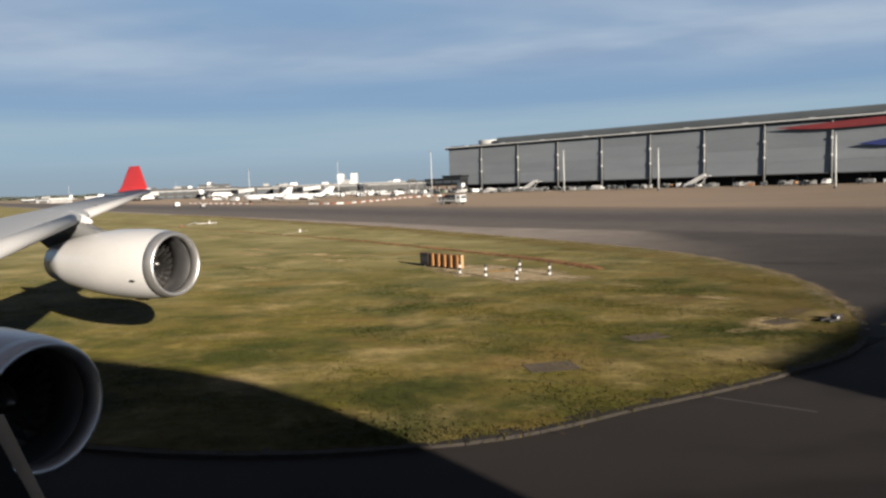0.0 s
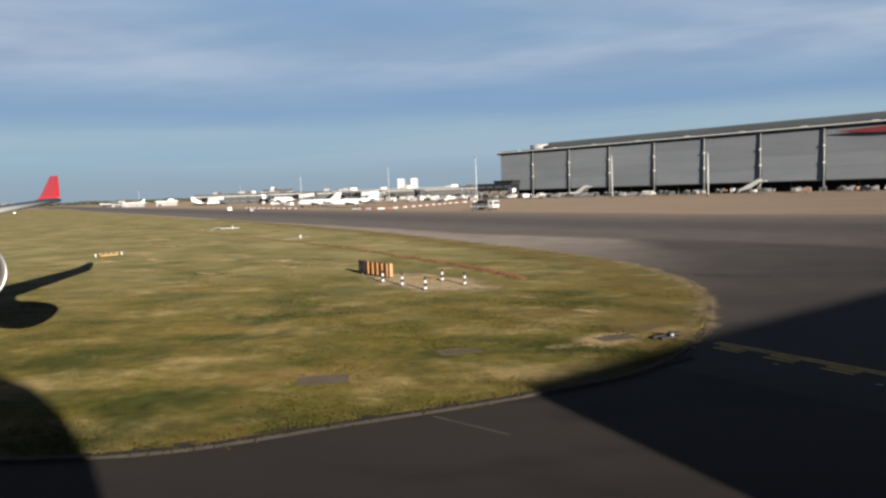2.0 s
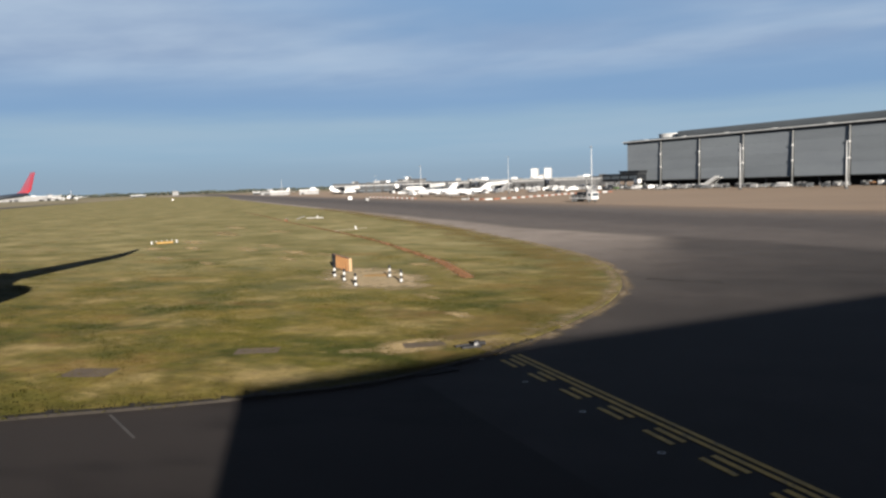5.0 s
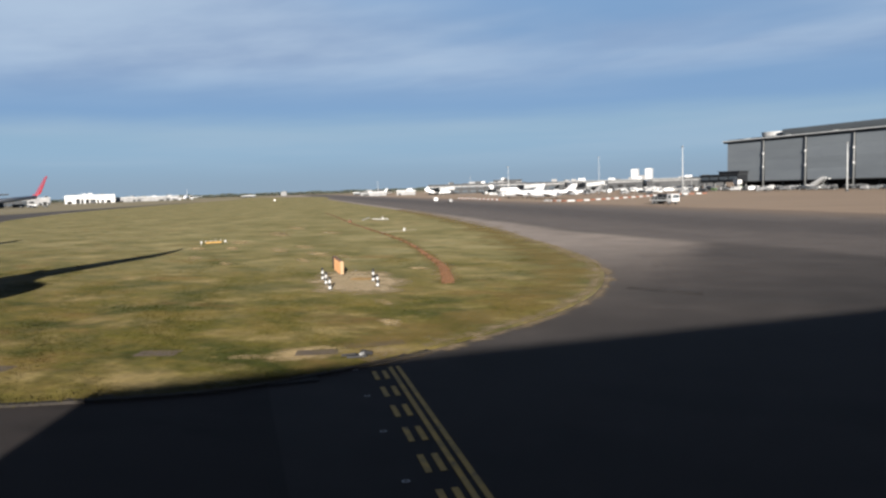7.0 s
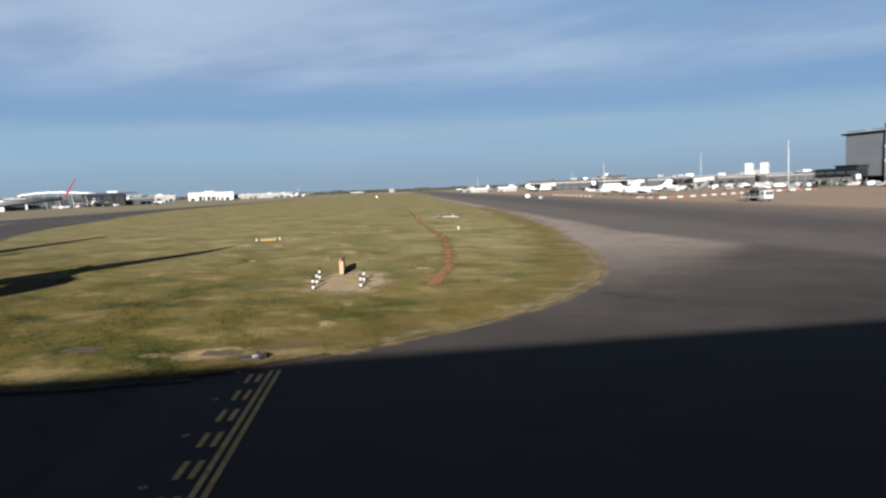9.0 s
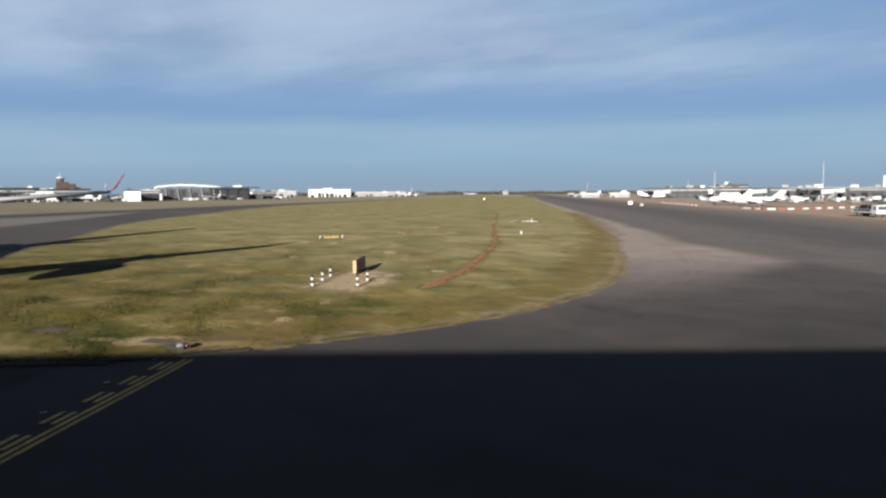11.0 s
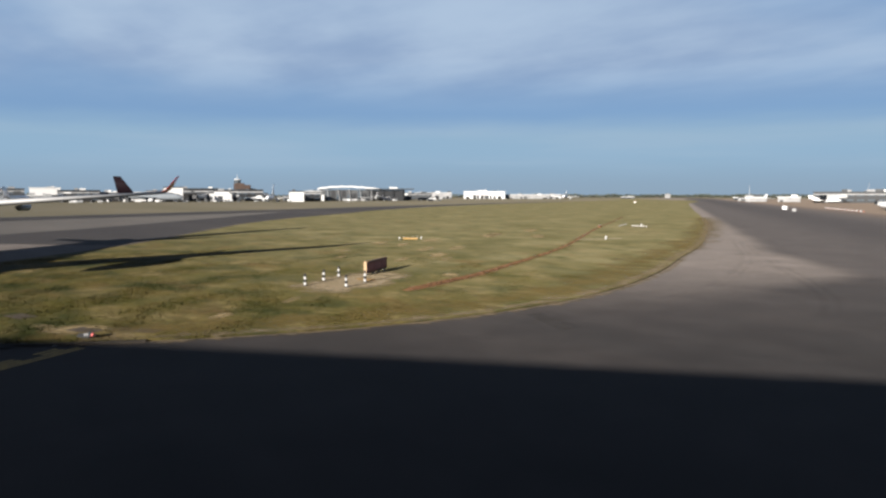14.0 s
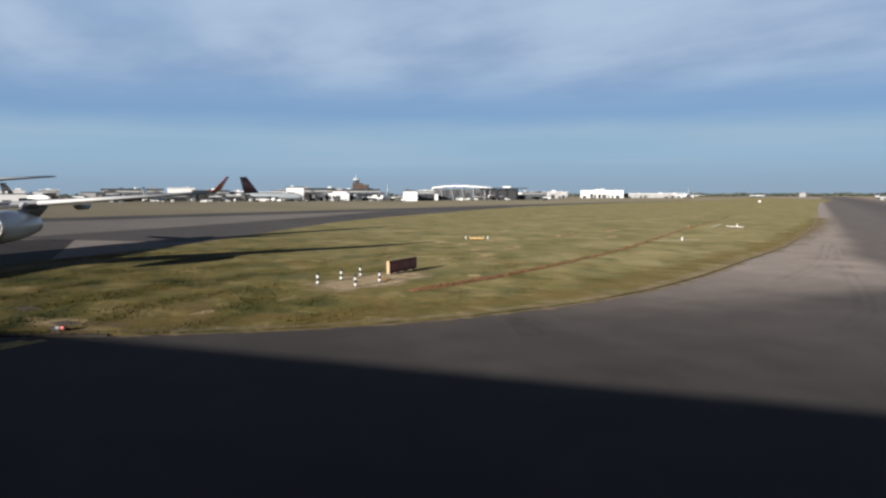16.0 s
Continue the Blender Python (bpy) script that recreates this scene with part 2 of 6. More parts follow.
SIGN_RED = material("sign_red", (0.184, 0.0237, 0.0195), (0.157, 0.0216, 0.0183), 0.5, scale=3.0)
TAN = material("sign_tan", (0.27, 0.175, 0.085), (0.22, 0.14, 0.068), 0.6, scale=4.0)
SIGN_DARK = material("sign_back", (0.1152, 0.054, 0.0216), (0.0864, 0.0432, 0.0202), 0.6, scale=4.0)
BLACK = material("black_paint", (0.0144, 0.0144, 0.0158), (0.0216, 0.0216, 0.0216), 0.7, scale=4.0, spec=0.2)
BAND_WHITE = material("dull_white", (0.357, 0.357, 0.348), (0.306, 0.306, 0.297), 0.6, scale=3.0)
WHITE = material("white_gloss", (0.429, 0.429, 0.422), (0.37, 0.37, 0.37), 0.35, scale=0.8, coat=0.2)
AIR_WHITE = material("airframe_white", (0.375, 0.375, 0.375), (0.341, 0.341, 0.344), 0.32, scale=0.5, coat=0.3)
JET_WHITE = material("jet_white", (0.76, 0.76, 0.76), (0.70, 0.70, 0.70), 0.4, scale=0.5)
AIR_GREY = material("airframe_grey", (0.277, 0.287, 0.295), (0.25, 0.26, 0.27), 0.55, scale=0.5, stretch=(1, 0.2, 1))
SLAT_GREY = material("slat_grey", (0.248, 0.251, 0.254), (0.223, 0.226, 0.229), 0.5, scale=0.6, stretch=(1, 0.2, 1))
BARE = material("bare_metal", (0.42, 0.42, 0.42), (0.37, 0.37, 0.37), 0.42, metal=0.85, scale=3.0)
FAN = material("fan_titanium", (0.0726, 0.0696, 0.0696), (0.0528, 0.0528, 0.0528), 0.35, metal=0.8, scale=4.0)
TIP_RED = material("winglet_red", (0.334, 0.0202, 0.0202), (0.3, 0.0173, 0.0173), 0.4, scale=1.0, coat=0.3)
EMBLEM_RED = material("emblem_red", (0.1368, 0.0187, 0.0202), (0.1152, 0.0158, 0.018), 0.5, scale=0.3)
FIN_MAROON = material("fin_maroon", (0.0062, 0.0030, 0.0048), (0.0050, 0.0028, 0.0042), 0.7, scale=0.4, spec=0.05)
BRICK = material("tower_brick", (0.054, 0.0374, 0.0302), (0.0396, 0.0288, 0.0245), 0.8, scale=0.3, spec=0.1)
FIN_NAVY = material("fin_navy", (0.0216, 0.0288, 0.1152), (0.018, 0.0252, 0.0936), 0.4, scale=0.4)
RUBBER = material("rubber", (0.0144, 0.0144, 0.0144), (0.0202, 0.0202, 0.0202), 0.85, scale=6.0)
CLAD = material("grey_cladding", (0.134, 0.15, 0.164), (0.12, 0.134, 0.149), 0.55, grain=0.10, metal=0.0, scale=0.05, stretch=(1, 1, 6), fine=1.5, rand=0.25, spec=0.12)
STEEL = material("painted_steel", (0.1152, 0.1188, 0.1188), (0.0864, 0.09, 0.0936), 0.5, scale=0.6)
PALE_STEEL = material("pale_steel", (0.343, 0.35, 0.35), (0.297, 0.304, 0.304), 0.45, scale=0.6)
MAST = material("mast_steel", (0.33, 0.335, 0.335), (0.27, 0.276, 0.28), 0.5, scale=0.6)
# bright warm tone stands in for light missing on the seal in hull shade
SEAL = material("window_seal", (0.70, 0.56, 0.40), (0.60, 0.48, 0.35), 0.6, scale=6.0)
DUCT = material("inlet_lining", (0.0262, 0.0262, 0.0273), (0.0202, 0.0202, 0.0214), 0.5, scale=2.0)
ROOF = material("roof_sheet", (0.0346, 0.0374, 0.0403), (0.0259, 0.0281, 0.031), 0.6, scale=0.05, spec=0.2)
TERM_ROOF = material("terminal_roof", (0.070, 0.080, 0.088), (0.055, 0.063, 0.070), 0.5, scale=0.05, stretch=(0.3, 1, 1), turn=-FIELD_TURN, spec=0.3)
COLUMN = material("column_steel", (0.135, 0.140, 0.140), (0.110, 0.115, 0.118), 0.5, scale=0.4)
# near-black puts the undercroft's shade into the colour; also doors, sheds and drain
SHADE = material("shade_and_dark_parts", (0.013, 0.013, 0.0137), (0.0202, 0.0194, 0.0187), 0.8, scale=0.2, spec=0.1)
PALE_WALL = material("pale_render", (0.194, 0.194, 0.194), (0.13, 0.132, 0.135), 0.7, scale=0.12, rand=0.5)
GREY_WALL = material("grey_panel", (0.0446, 0.0468, 0.049), (0.0324, 0.0346, 0.0374), 0.6, scale=0.08, rand=0.4, spec=0.2)
DARK_WALL = material("dark_panel", (0.0101, 0.0115, 0.0137), (0.0072, 0.0083, 0.0101), 0.5, scale=0.08, spec=0.2)
GLASS = material("dark_glazing", (0.04, 0.05, 0.06), (0.055, 0.065, 0.075), 0.12, scale=0.4)
BARRIER_RED = material("barrier_red", (0.1872, 0.072, 0.0432), (0.1584, 0.0648, 0.036), 0.55, scale=1.0)
LIGHT_YELLOW = material("tray_yellow", (0.302, 0.18, 0.0432), (0.245, 0.144, 0.0396), 0.6, scale=1.0)
HIVIS = material("equipment_orange", (0.1872, 0.0936, 0.0432), (0.1512, 0.0792, 0.036), 0.6, scale=1.0)
GREEN_PAINT = material("equipment_green", (0.0504, 0.0792, 0.0288), (0.0396, 0.0648, 0.0252), 0.6, scale=1.0)
# leaf tones lightened so the colour carries the haze of distance
FOLIAGE = material("hazed_foliage", (0.0374, 0.0486, 0.0367), (0.0562, 0.0618, 0.0466), 0.95, scale=0.08, fine=0.6)
LENS_RED = bpy.data.materials.new("red_lamp_lens")
LENS_RED.use_nodes = True
LENS_RED.node_tree.nodes["Principled BSDF"].inputs["Base Color"].default_value = (0.7, 0.05, 0.04, 1)
LENS_RED.node_tree.nodes["Principled BSDF"].inputs["Emission Color"].default_value = (1.0, 0.25, 0.2, 1)
LENS_RED.node_tree.nodes["Principled BSDF"].inputs["Emission Strength"].default_value = 0.5



def taxiway_surface():
    """Asphalt whose wear follows the traffic: a dark rolled lane, a pale swept edge, plain grey elsewhere, with soft ragged limits."""
    m = material("taxiway_asphalt", dusty=1.0, tone=(0.0152, 0.0136, 0.013), tone2=(0.0197, 0.0175, 0.0165), rough=0.86, scale=0.11, stretch=(0.35, 1, 1), turn=-FIELD_TURN, bump=0.35, fine=60.0,
                 blot=((0.0137, 0.0129, 0.0127), 0.05, 0.50, 0.66), spec=0.12)
    nt, ln = m.node_tree.nodes, m.node_tree.links
    b = nt["Principled BSDF"]
    base = b.inputs["Base Color"].links[0].from_socket
    geo = nt.new("ShaderNodeNewGeometry")
    wob = nt.new("ShaderNodeTexNoise")
    wob.inputs["Scale"].default_value, wob.inputs["Detail"].default_value = 0.06, 4.0
    ln.new(geo.outputs["Position"], wob.inputs["Vector"])

    def calc(op, a, c):
        nd = nt.new("ShaderNodeMath")
        nd.operation = op
        for k, v in enumerate((a, c)):
            if isinstance(v, (int, float)):
                nd.inputs[k].default_value = v
            else:
                ln.new(v, nd.inputs[k])
        return nd.outputs[0]

    def along_axis(v):
        nd = nt.new("ShaderNodeVectorMath")
        nd.operation = "DOT_PRODUCT"
        nd.inputs[1].default_value = (v.x, v.y, 0)
        ln.new(geo.outputs["Position"], nd.inputs[0])
        return nd.outputs["Value"]

    def soft_step(v, a, z):
        r = nt.new("ShaderNodeMapRange")
        r.interpolation_type = "SMOOTHSTEP"
        r.inputs["From Min"].default_value, r.inputs["From Max"].default_value = a, z
        ln.new(v, r.inputs["Value"])
        return r.outputs[0]

    def blend(fac, a, tone):
        x = nt.new("ShaderNodeMix")
        x.data_type = "RGBA"
        x.inputs["B"].default_value = (*tone, 1)
        ln.new(fac, x.inputs["Factor"])
        ln.new(a, x.inputs["A"])
        return x.outputs["Result"]

    dd = along_axis(ALONG)
    # the lanes swing outwards past the island
    bent = calc("ADD", along_axis(ASIDE), calc("MULTIPLY", calc("MAXIMUM", calc("SUBTRACT", dd, 60.0), 0.0), 0.165))
    nn = calc("ADD", bent, calc("MULTIPLY", calc("SUBTRACT", wob.outputs["Fac"], 0.5), 3.0))
    # wheels cut the corner past the island's end
    corner = calc("ADD", along_axis(Vector((-1.0, 0.0))), calc("MULTIPLY", calc("SUBTRACT", wob.outputs["Fac"], 0.5), 4.0))
    pale = calc("MULTIPLY", calc("MULTIPLY", soft_step(nn, -73, -68.5), soft_step(corner, -24.0, -19.0)), calc("MULTIPLY", soft_step(dd, 8, 50), 0.92))
    lane = calc("MULTIPLY", calc("SUBTRACT", 1.0, calc("MULTIPLY", soft_step(nn, -73, -68.5), soft_step(corner, -24.0, -19.0))), calc("ADD", calc("MULTIPLY", soft_step(dd, 6, 28), 0.27), calc("MULTIPLY", calc("SUBTRACT", 1.0, soft_step(nn, -73, -68.5)), 0.46)))
    edge = calc("SUBTRACT", 1.0, soft_step(nn, -122, -104))
    col = blend(pale, base, (0.0770, 0.0675, 0.0615))
    col = blend(lane, col, (0.0405, 0.0364, 0.0348))
    rolled = calc("MULTIPLY", soft_step(nn, -106, -96), calc("SUBTRACT", 1.0, soft_step(nn, -90, -78)))
    col = blend(calc("MULTIPLY", rolled, 0.7), col, (0.0221, 0.0203, 0.0201))
    col = blend(calc("MULTIPLY", edge, 0.8), col, (0.0626, 0.0486, 0.0378))
    # mottled binder, faint drag streaks along the lanes
    def uneven(col, scale, stretch, detail, low, high, amount):
        mp, t, r, x = nt.new("ShaderNodeMapping"), nt.new("ShaderNodeTexNoise"), nt.new("ShaderNodeMapRange"), nt.new("ShaderNodeMix")
        mp.inputs["Rotation"].default_value, mp.inputs["Scale"].default_value = (0, 0, radians(-FIELD_TURN + 8)), stretch
        ln.new(geo.outputs["Position"], mp.inputs[0])
        ln.new(mp.outputs[0], t.inputs["Vector"])
        t.inputs["Scale"].default_value, t.inputs["Detail"].default_value, t.inputs["Roughness"].default_value = scale, detail, 0.65
        r.inputs["From Min"].default_value, r.inputs["From Max"].default_value = 0.3, 0.7
        r.inputs["To Min"].default_value, r.inputs["To Max"].default_value = low, high
        ln.new(t.outputs["Fac"], r.inputs["Value"])
        x.data_type, x.blend_type = "RGBA", "MULTIPLY"
        x.inputs["Factor"].default_value = amount
        ln.new(col, x.inputs["A"])
        ln.new(r.outputs[0], x.inputs["B"])
        return x.outputs["Result"]

    col = uneven(col, 0.30, (1, 1, 1), 7.0, 0.80, 1.16, 1.0)
    col = uneven(col, 0.55, (0.06, 1, 1), 4.0, 0.93, 1.06, 1.0)
    ln.new(col, b.inputs["Base Color"])
    return m


TAXI_SURFACE = taxiway_surface()


def tinted(m, tone, scale, lo, hi, most):
    """Lay ragged patches of another tone over a surface."""
    nt, ln = m.node_tree.nodes, m.node_tree.links
    b = nt["Principled BSDF"]
    base = b.inputs["Base Color"].links[0].from_socket
    geo, mp, t, r, x = (nt.new("ShaderNode" + k) for k in ("NewGeometry", "Mapping", "TexNoise", "MapRange", "Mix"))
    mp.inputs["Rotation"].default_value, mp.inputs["Scale"].default_value = (0, 0, radians(-FIELD_TURN)), (0.6, 1, 1)
    mp.inputs["Location"].default_value = (31 * scale, 17, 5)
    ln.new(geo.outputs["Position"], mp.inputs[0])
    ln.new(mp.outputs[0], t.inputs["Vector"])
    t.inputs["Scale"].default_value, t.inputs["Detail"].default_value, t.inputs["Roughness"].default_value = scale, 7.0, 0.68
    r.inputs["From Min"].default_value, r.inputs["From Max"].default_value, r.inputs["To Max"].default_value = lo, hi, most
    ln.new(t.outputs["Fac"], r.inputs["Value"])
    x.data_type = "RGBA"
    x.inputs["B"].default_value = (*tone, 1)
    ln.new(r.outputs[0], x.inputs["Factor"])
    ln.new(base, x.inputs["A"])
    ln.new(x.outputs["Result"], b.inputs["Base Color"])


def dry_beyond(m, tone, near, far):
    """Grass grows thinner and drier down the field, in ragged patches."""
    nt, ln = m.node_tree.nodes, m.node_tree.links
    b = nt["Principled BSDF"]
    base = b.inputs["Base Color"].links[0].from_socket
    geo, sep, t = nt.new("ShaderNodeNewGeometry"), nt.new("ShaderNodeSeparateXYZ"), nt.new("ShaderNodeTexNoise")
    ln.new(geo.outputs["Position"], sep.inputs[0])
    ln.new(geo.outputs["Position"], t.inputs["Vector"])
    t.inputs["Scale"].default_value, t.inputs["Detail"].default_value = 0.07, 5.0
    wob = nt.new("ShaderNodeMath")
    wob.operation, wob.inputs[1].default_value = "MULTIPLY_ADD", 50.0
    ln.new(t.outputs["Fac"], wob.inputs[0])
    ln.new(sep.outputs[1], wob.inputs[2])
    r = nt.new("ShaderNodeMapRange")
    r.interpolation_type = "SMOOTHSTEP"
    r.inputs["From Min"].default_value, r.inputs["From Max"].default_value, r.inputs["To Max"].default_value = near + 25, far + 25, 0.78
    ln.new(wob.outputs[0], r.inputs["Value"])
    mp, patch = nt.new("ShaderNodeMapping"), nt.new("ShaderNodeTexNoise")
    mp.inputs["Rotation"].default_value, mp.inputs["Scale"].default_value = (0, 0, radians(-FIELD_TURN)), (0.85, 1, 1)
    ln.new(geo.outputs["Position"], mp.inputs[0])
    ln.new(mp.outputs[0], patch.inputs["Vector"])
    patch.inputs["Scale"].default_value, patch.inputs["Detail"].default_value, patch.inputs["Roughness"].default_value = 0.13, 6.0, 0.62
    pr, tones = nt.new("ShaderNodeMapRange"), nt.new("ShaderNodeMix")
    pr.inputs["From Min"].default_value, pr.inputs["From Max"].default_value = 0.38, 0.64
    ln.new(patch.outputs["Fac"], pr.inputs["Value"])
    tones.data_type = "RGBA"
    tones.inputs["A"].default_value, tones.inputs["B"].default_value = (0.70 * tone[0], 0.74 * tone[1], 0.60 * tone[2], 1), (*(1.36 * c for c in tone), 1)
    ln.new(pr.outputs[0], tones.inputs["Factor"])
    x = nt.new("ShaderNodeMix")
    x.data_type = "RGBA"
    ln.new(tones.outputs["Result"], x.inputs["B"])
    ln.new(r.outputs[0], x.inputs["Factor"])
    ln.new(base, x.inputs["A"])
    ln.new(x.outputs["Result"], b.inputs["Base Color"])


dry_beyond(GRASS, (0.0700, 0.0615, 0.0325), 20, 80)
for meadow in (GRASS, BLADES):
    tinted(meadow, (0.056, 0.034, 0.0130), 0.33, 0.55, 0.72, 0.65)
    tinted(meadow, (0.017, 0.020, 0.0046), 0.42, 0.50, 0.70, 0.85)
    tinted(meadow, (0.110, 0.084, 0.0380), 0.85, 0.60, 0.74, 0.70)


RUBBER_FILM = ragged(material("tyre_rubber", (0.0432, 0.0403, 0.0396), (0.0504, 0.0475, 0.0454), 0.85, scale=0.4, spec=0.1), 0.16, 0.42, 0.72, 0.17)
ragged(PATCH, 0.9, 0.32, 0.68, 0.5)
ragged(FRINGE, 0.8, 0.32, 0.58, 0.75, 0.28)
ragged(SOIL, 0.5, 0.22, 0.46, 0.92, 0.26)
ragged(PAD, 0.7, 0.22, 0.46, 0.92, 0.30)
ragged(VERGE, 0.35, 0.26, 0.62, 0.75, 0.22)
ragged(STRAW, 0.6, 0.32, 0.58, 0.85, 0.26)

# ---- mesh tools ----


def part(name, bm, mat, parent=None, label="", smooth=False):
    me = bpy.data.meshes.new(name)
    bmesh.ops.recalc_face_normals(bm, faces=bm.faces[:])
    bm.to_mesh(me)
    bm.free()
    me.materials.append(mat)
    if smooth:
        for p in me.polygons:
            p.use_smooth = True
    ob = new(name, me)
    ob.parent = parent
    if label:
        ob["label"] = label
    return ob


def thing(name, m, label, category, group="", kind=""):
    ob = new(name)
    ob.matrix_basis = m
    return tagged(ob, label, category, group, kind)


def box(sx, sy, sz, at=(0, 0, 0), bevel=0.0, bm=None, rz=0.0, ry=0.0):
    """A block of that size whose base is centred on at."""
    bm = bm or bmesh.new()
    made = bmesh.ops.create_cube(bm, size=1, matrix=Matrix.Translation(at) @ pose(0, 0, 0, 0, ry, rz) @ Matrix.Translation((0, 0, sz / 2)) @ Matrix.Diagonal((sx, sy, sz, 1)))
    if bevel:
        edges = list({e for v in made["verts"] for e in v.link_edges})
        bmesh.ops.bevel(bm, geom=edges, offset=bevel, segments=2, affect="EDGES", profile=0.6)
    return bm


def rod(r1, r2, a, z, sides=12, bm=None, caps=True):
    """A tapered rod from a to z."""
    bm = bm or bmesh.new()
    a, z = Vector(a), Vector(z)
    turn = (z - a).to_track_quat("Z", "Y").to_matrix().to_4x4()
    bmesh.ops.create_cone(bm, cap_ends=caps, segments=sides, radius1=r1, radius2=r2, depth=(z - a).length,
                          matrix=Matrix.Translation((a + z) / 2) @ turn)
    return bm


def lathe(rows, sides=32, bm=None, closed=False, caps=True):
    """Turn (x, r) or (x, r, centre_y, centre_z) rows about the x axis."""
    bm = bm or bmesh.new()
    rings = []
    for row in rows:
        x, r, cy, cz = (*row, 0, 0)[:4] if len(row) == 2 else row
        rings.append([bm.verts.new((x, cy + r * math.cos(2 * math.pi * k / sides), cz + r * math.sin(2 * math.pi * k / sides))) for k in range(sides)])
    pairs = list(zip(rings, rings[1:])) + ([(rings[-1], rings[0])] if closed else [])
    for a, b in pairs:
        for k in range(sides):
            bm.faces.new((a[k], a[(k + 1) % sides], b[(k + 1) % sides], b[k]))
    if caps and not closed:
        bm.faces.new(rings[0])
        bm.faces.new(rings[-1])
    return bm


def aerofoil(stations, upright=False, count=9):
    """Loft wing sections: (leading x, span y, height z, chord, thickness); the chord runs towards -x."""
    bm = bmesh.new()
    us = [0.5 - 0.5 * math.cos(math.pi * k / count) for k in range(count + 1)]
    rings = []
    for x, y, z, chord, thick in stations:
        half = [5 * thick * (0.2969 * math.sqrt(u) - 0.126 * u - 0.3516 * u * u + 0.2843 * u ** 3 - 0.1036 * u ** 4) for u in us]
        pts = [(x - u * chord, h) for u, h in zip(us, half)] + [(x - u * chord, -h * 0.8) for u, h in list(zip(us, half))[-2:0:-1]]
        rings.append([bm.verts.new((px, y + h, z) if upright else (px, y, z + h)) for px, h in pts])
    n = len(rings[0])
    for a, b in zip(rings, rings[1:]):
        for k in range(n):
            bm.faces.new((a[k], a[(k + 1) % n], b[(k + 1) % n], b[k]))
    bm.faces.new(rings[0])
    bm.faces.new(rings[-1])
    return bm


def sheet(points, z, thick=0.0):
    """A flat polygon, given a skirt when it has thickness."""
    bm = bmesh.new()
    vs = [bm.verts.new((p[0], p[1], z)) for p in points]
    edges = [bm.edges.new((vs[k], vs[(k + 1) % len(vs)])) for k in range(len(vs))]
    bmesh.ops.triangle_fill(bm, use_beauty=True, use_dissolve=False, edges=edges)
    if thick:
        low = [bm.verts.new((p[0], p[1], z - thick)) for p in points]
        for k in range(len(vs)):
            j = (k + 1) % len(vs)
            bm.faces.new((vs[k], vs[j], low[j], low[k]))
    return bm


def patch(points, z):
    """A flat patch whose cover is full at its core and gone at its rim."""
    bm = bmesh.new()
    core = bm.verts.layers.float.new("core")
    mid = sum((Vector(p) for p in points), Vector((0, 0))) / len(points)
    rings = []
    for share, full in ((0.35, 1.0), (0.68, 0.85), (0.86, 0.5), (1.08, 0.0)):
        ring = []
        for p in points:
            q = mid + (Vector(p) - mid) * share
            v = bm.verts.new((q.x, q.y, z))
            v[core] = full
            ring.append(v)
        rings.append(ring)
    bm.faces.new(rings[0])
    for a, b in zip(rings, rings[1:]):
        for k in range(len(a)):
            j = (k + 1) % len(a)
            bm.faces.new((a[k], a[j], b[j], b[k]))
    return bm


def smooth_line(points, steps=6, closed=False):
    """A rounded line through the points."""
    pts = [Vector(p) for p in points]
    out = []
    n = len(pts)
    for i in range(n if closed else n - 1):
        p0, p1, p2, p3 = (pts[(i + k) % n] if closed else pts[min(max(i + k, 0), n - 1)] for k in (-1, 0, 1, 2))
        for s in range(steps):
            t = s / steps
            out.append(0.5 * (2 * p1 + (p2 - p0) * t + (2 * p0 - 5 * p1 + 4 * p2 - p3) * t * t + (3 * p1 - p0 - 3 * p2 + p3) * t ** 3))
    if not closed:
        out.append(pts[-1])
    return out


def ribbon(line, width, z, thick=0.0, wobble=0.0, seed=1):
    """A band of that width, or of two end widths, along a line."""
    rnd = random.Random(seed)
    wide = width if isinstance(width, tuple) else (width, width)
    left, right = [], []
    for k, p in enumerate(line):
        t = (line[min(k + 1, len(line) - 1)] - line[max(k - 1, 0)]).normalized()
        s = Vector((-t.y, t.x))
        width = wide[0] + (wide[1] - wide[0]) * k / (len(line) - 1)
        left.append(p + s * (width / 2 + rnd.uniform(-wobble, wobble)))
        right.append(p - s * (width / 2 + rnd.uniform(-wobble, wobble)))
    bm = bmesh.new()
    core = bm.verts.layers.float.new("core")
    lv, mv, rv = ([bm.verts.new((p.x, p.y, z)) for p in run] for run in (left, line, right))
    for k, v in enumerate(mv):
        v[core] = min(1.0, k / 2, (len(line) - 1 - k) / 2)
    for k in range(len(line) - 1):
        bm.faces.new((lv[k], lv[k + 1], mv[k + 1], mv[k]))
        bm.faces.new((mv[k], mv[k + 1], rv[k + 1], rv[k]))
    if thick:
        made = bmesh.ops.extrude_face_region(bm, geom=bm.faces[:])
        bmesh.ops.translate(bm, verts=[v for v in made["geom"] if isinstance(v, bmesh.types.BMVert)], vec=(0, 0, -thick))
    return bm


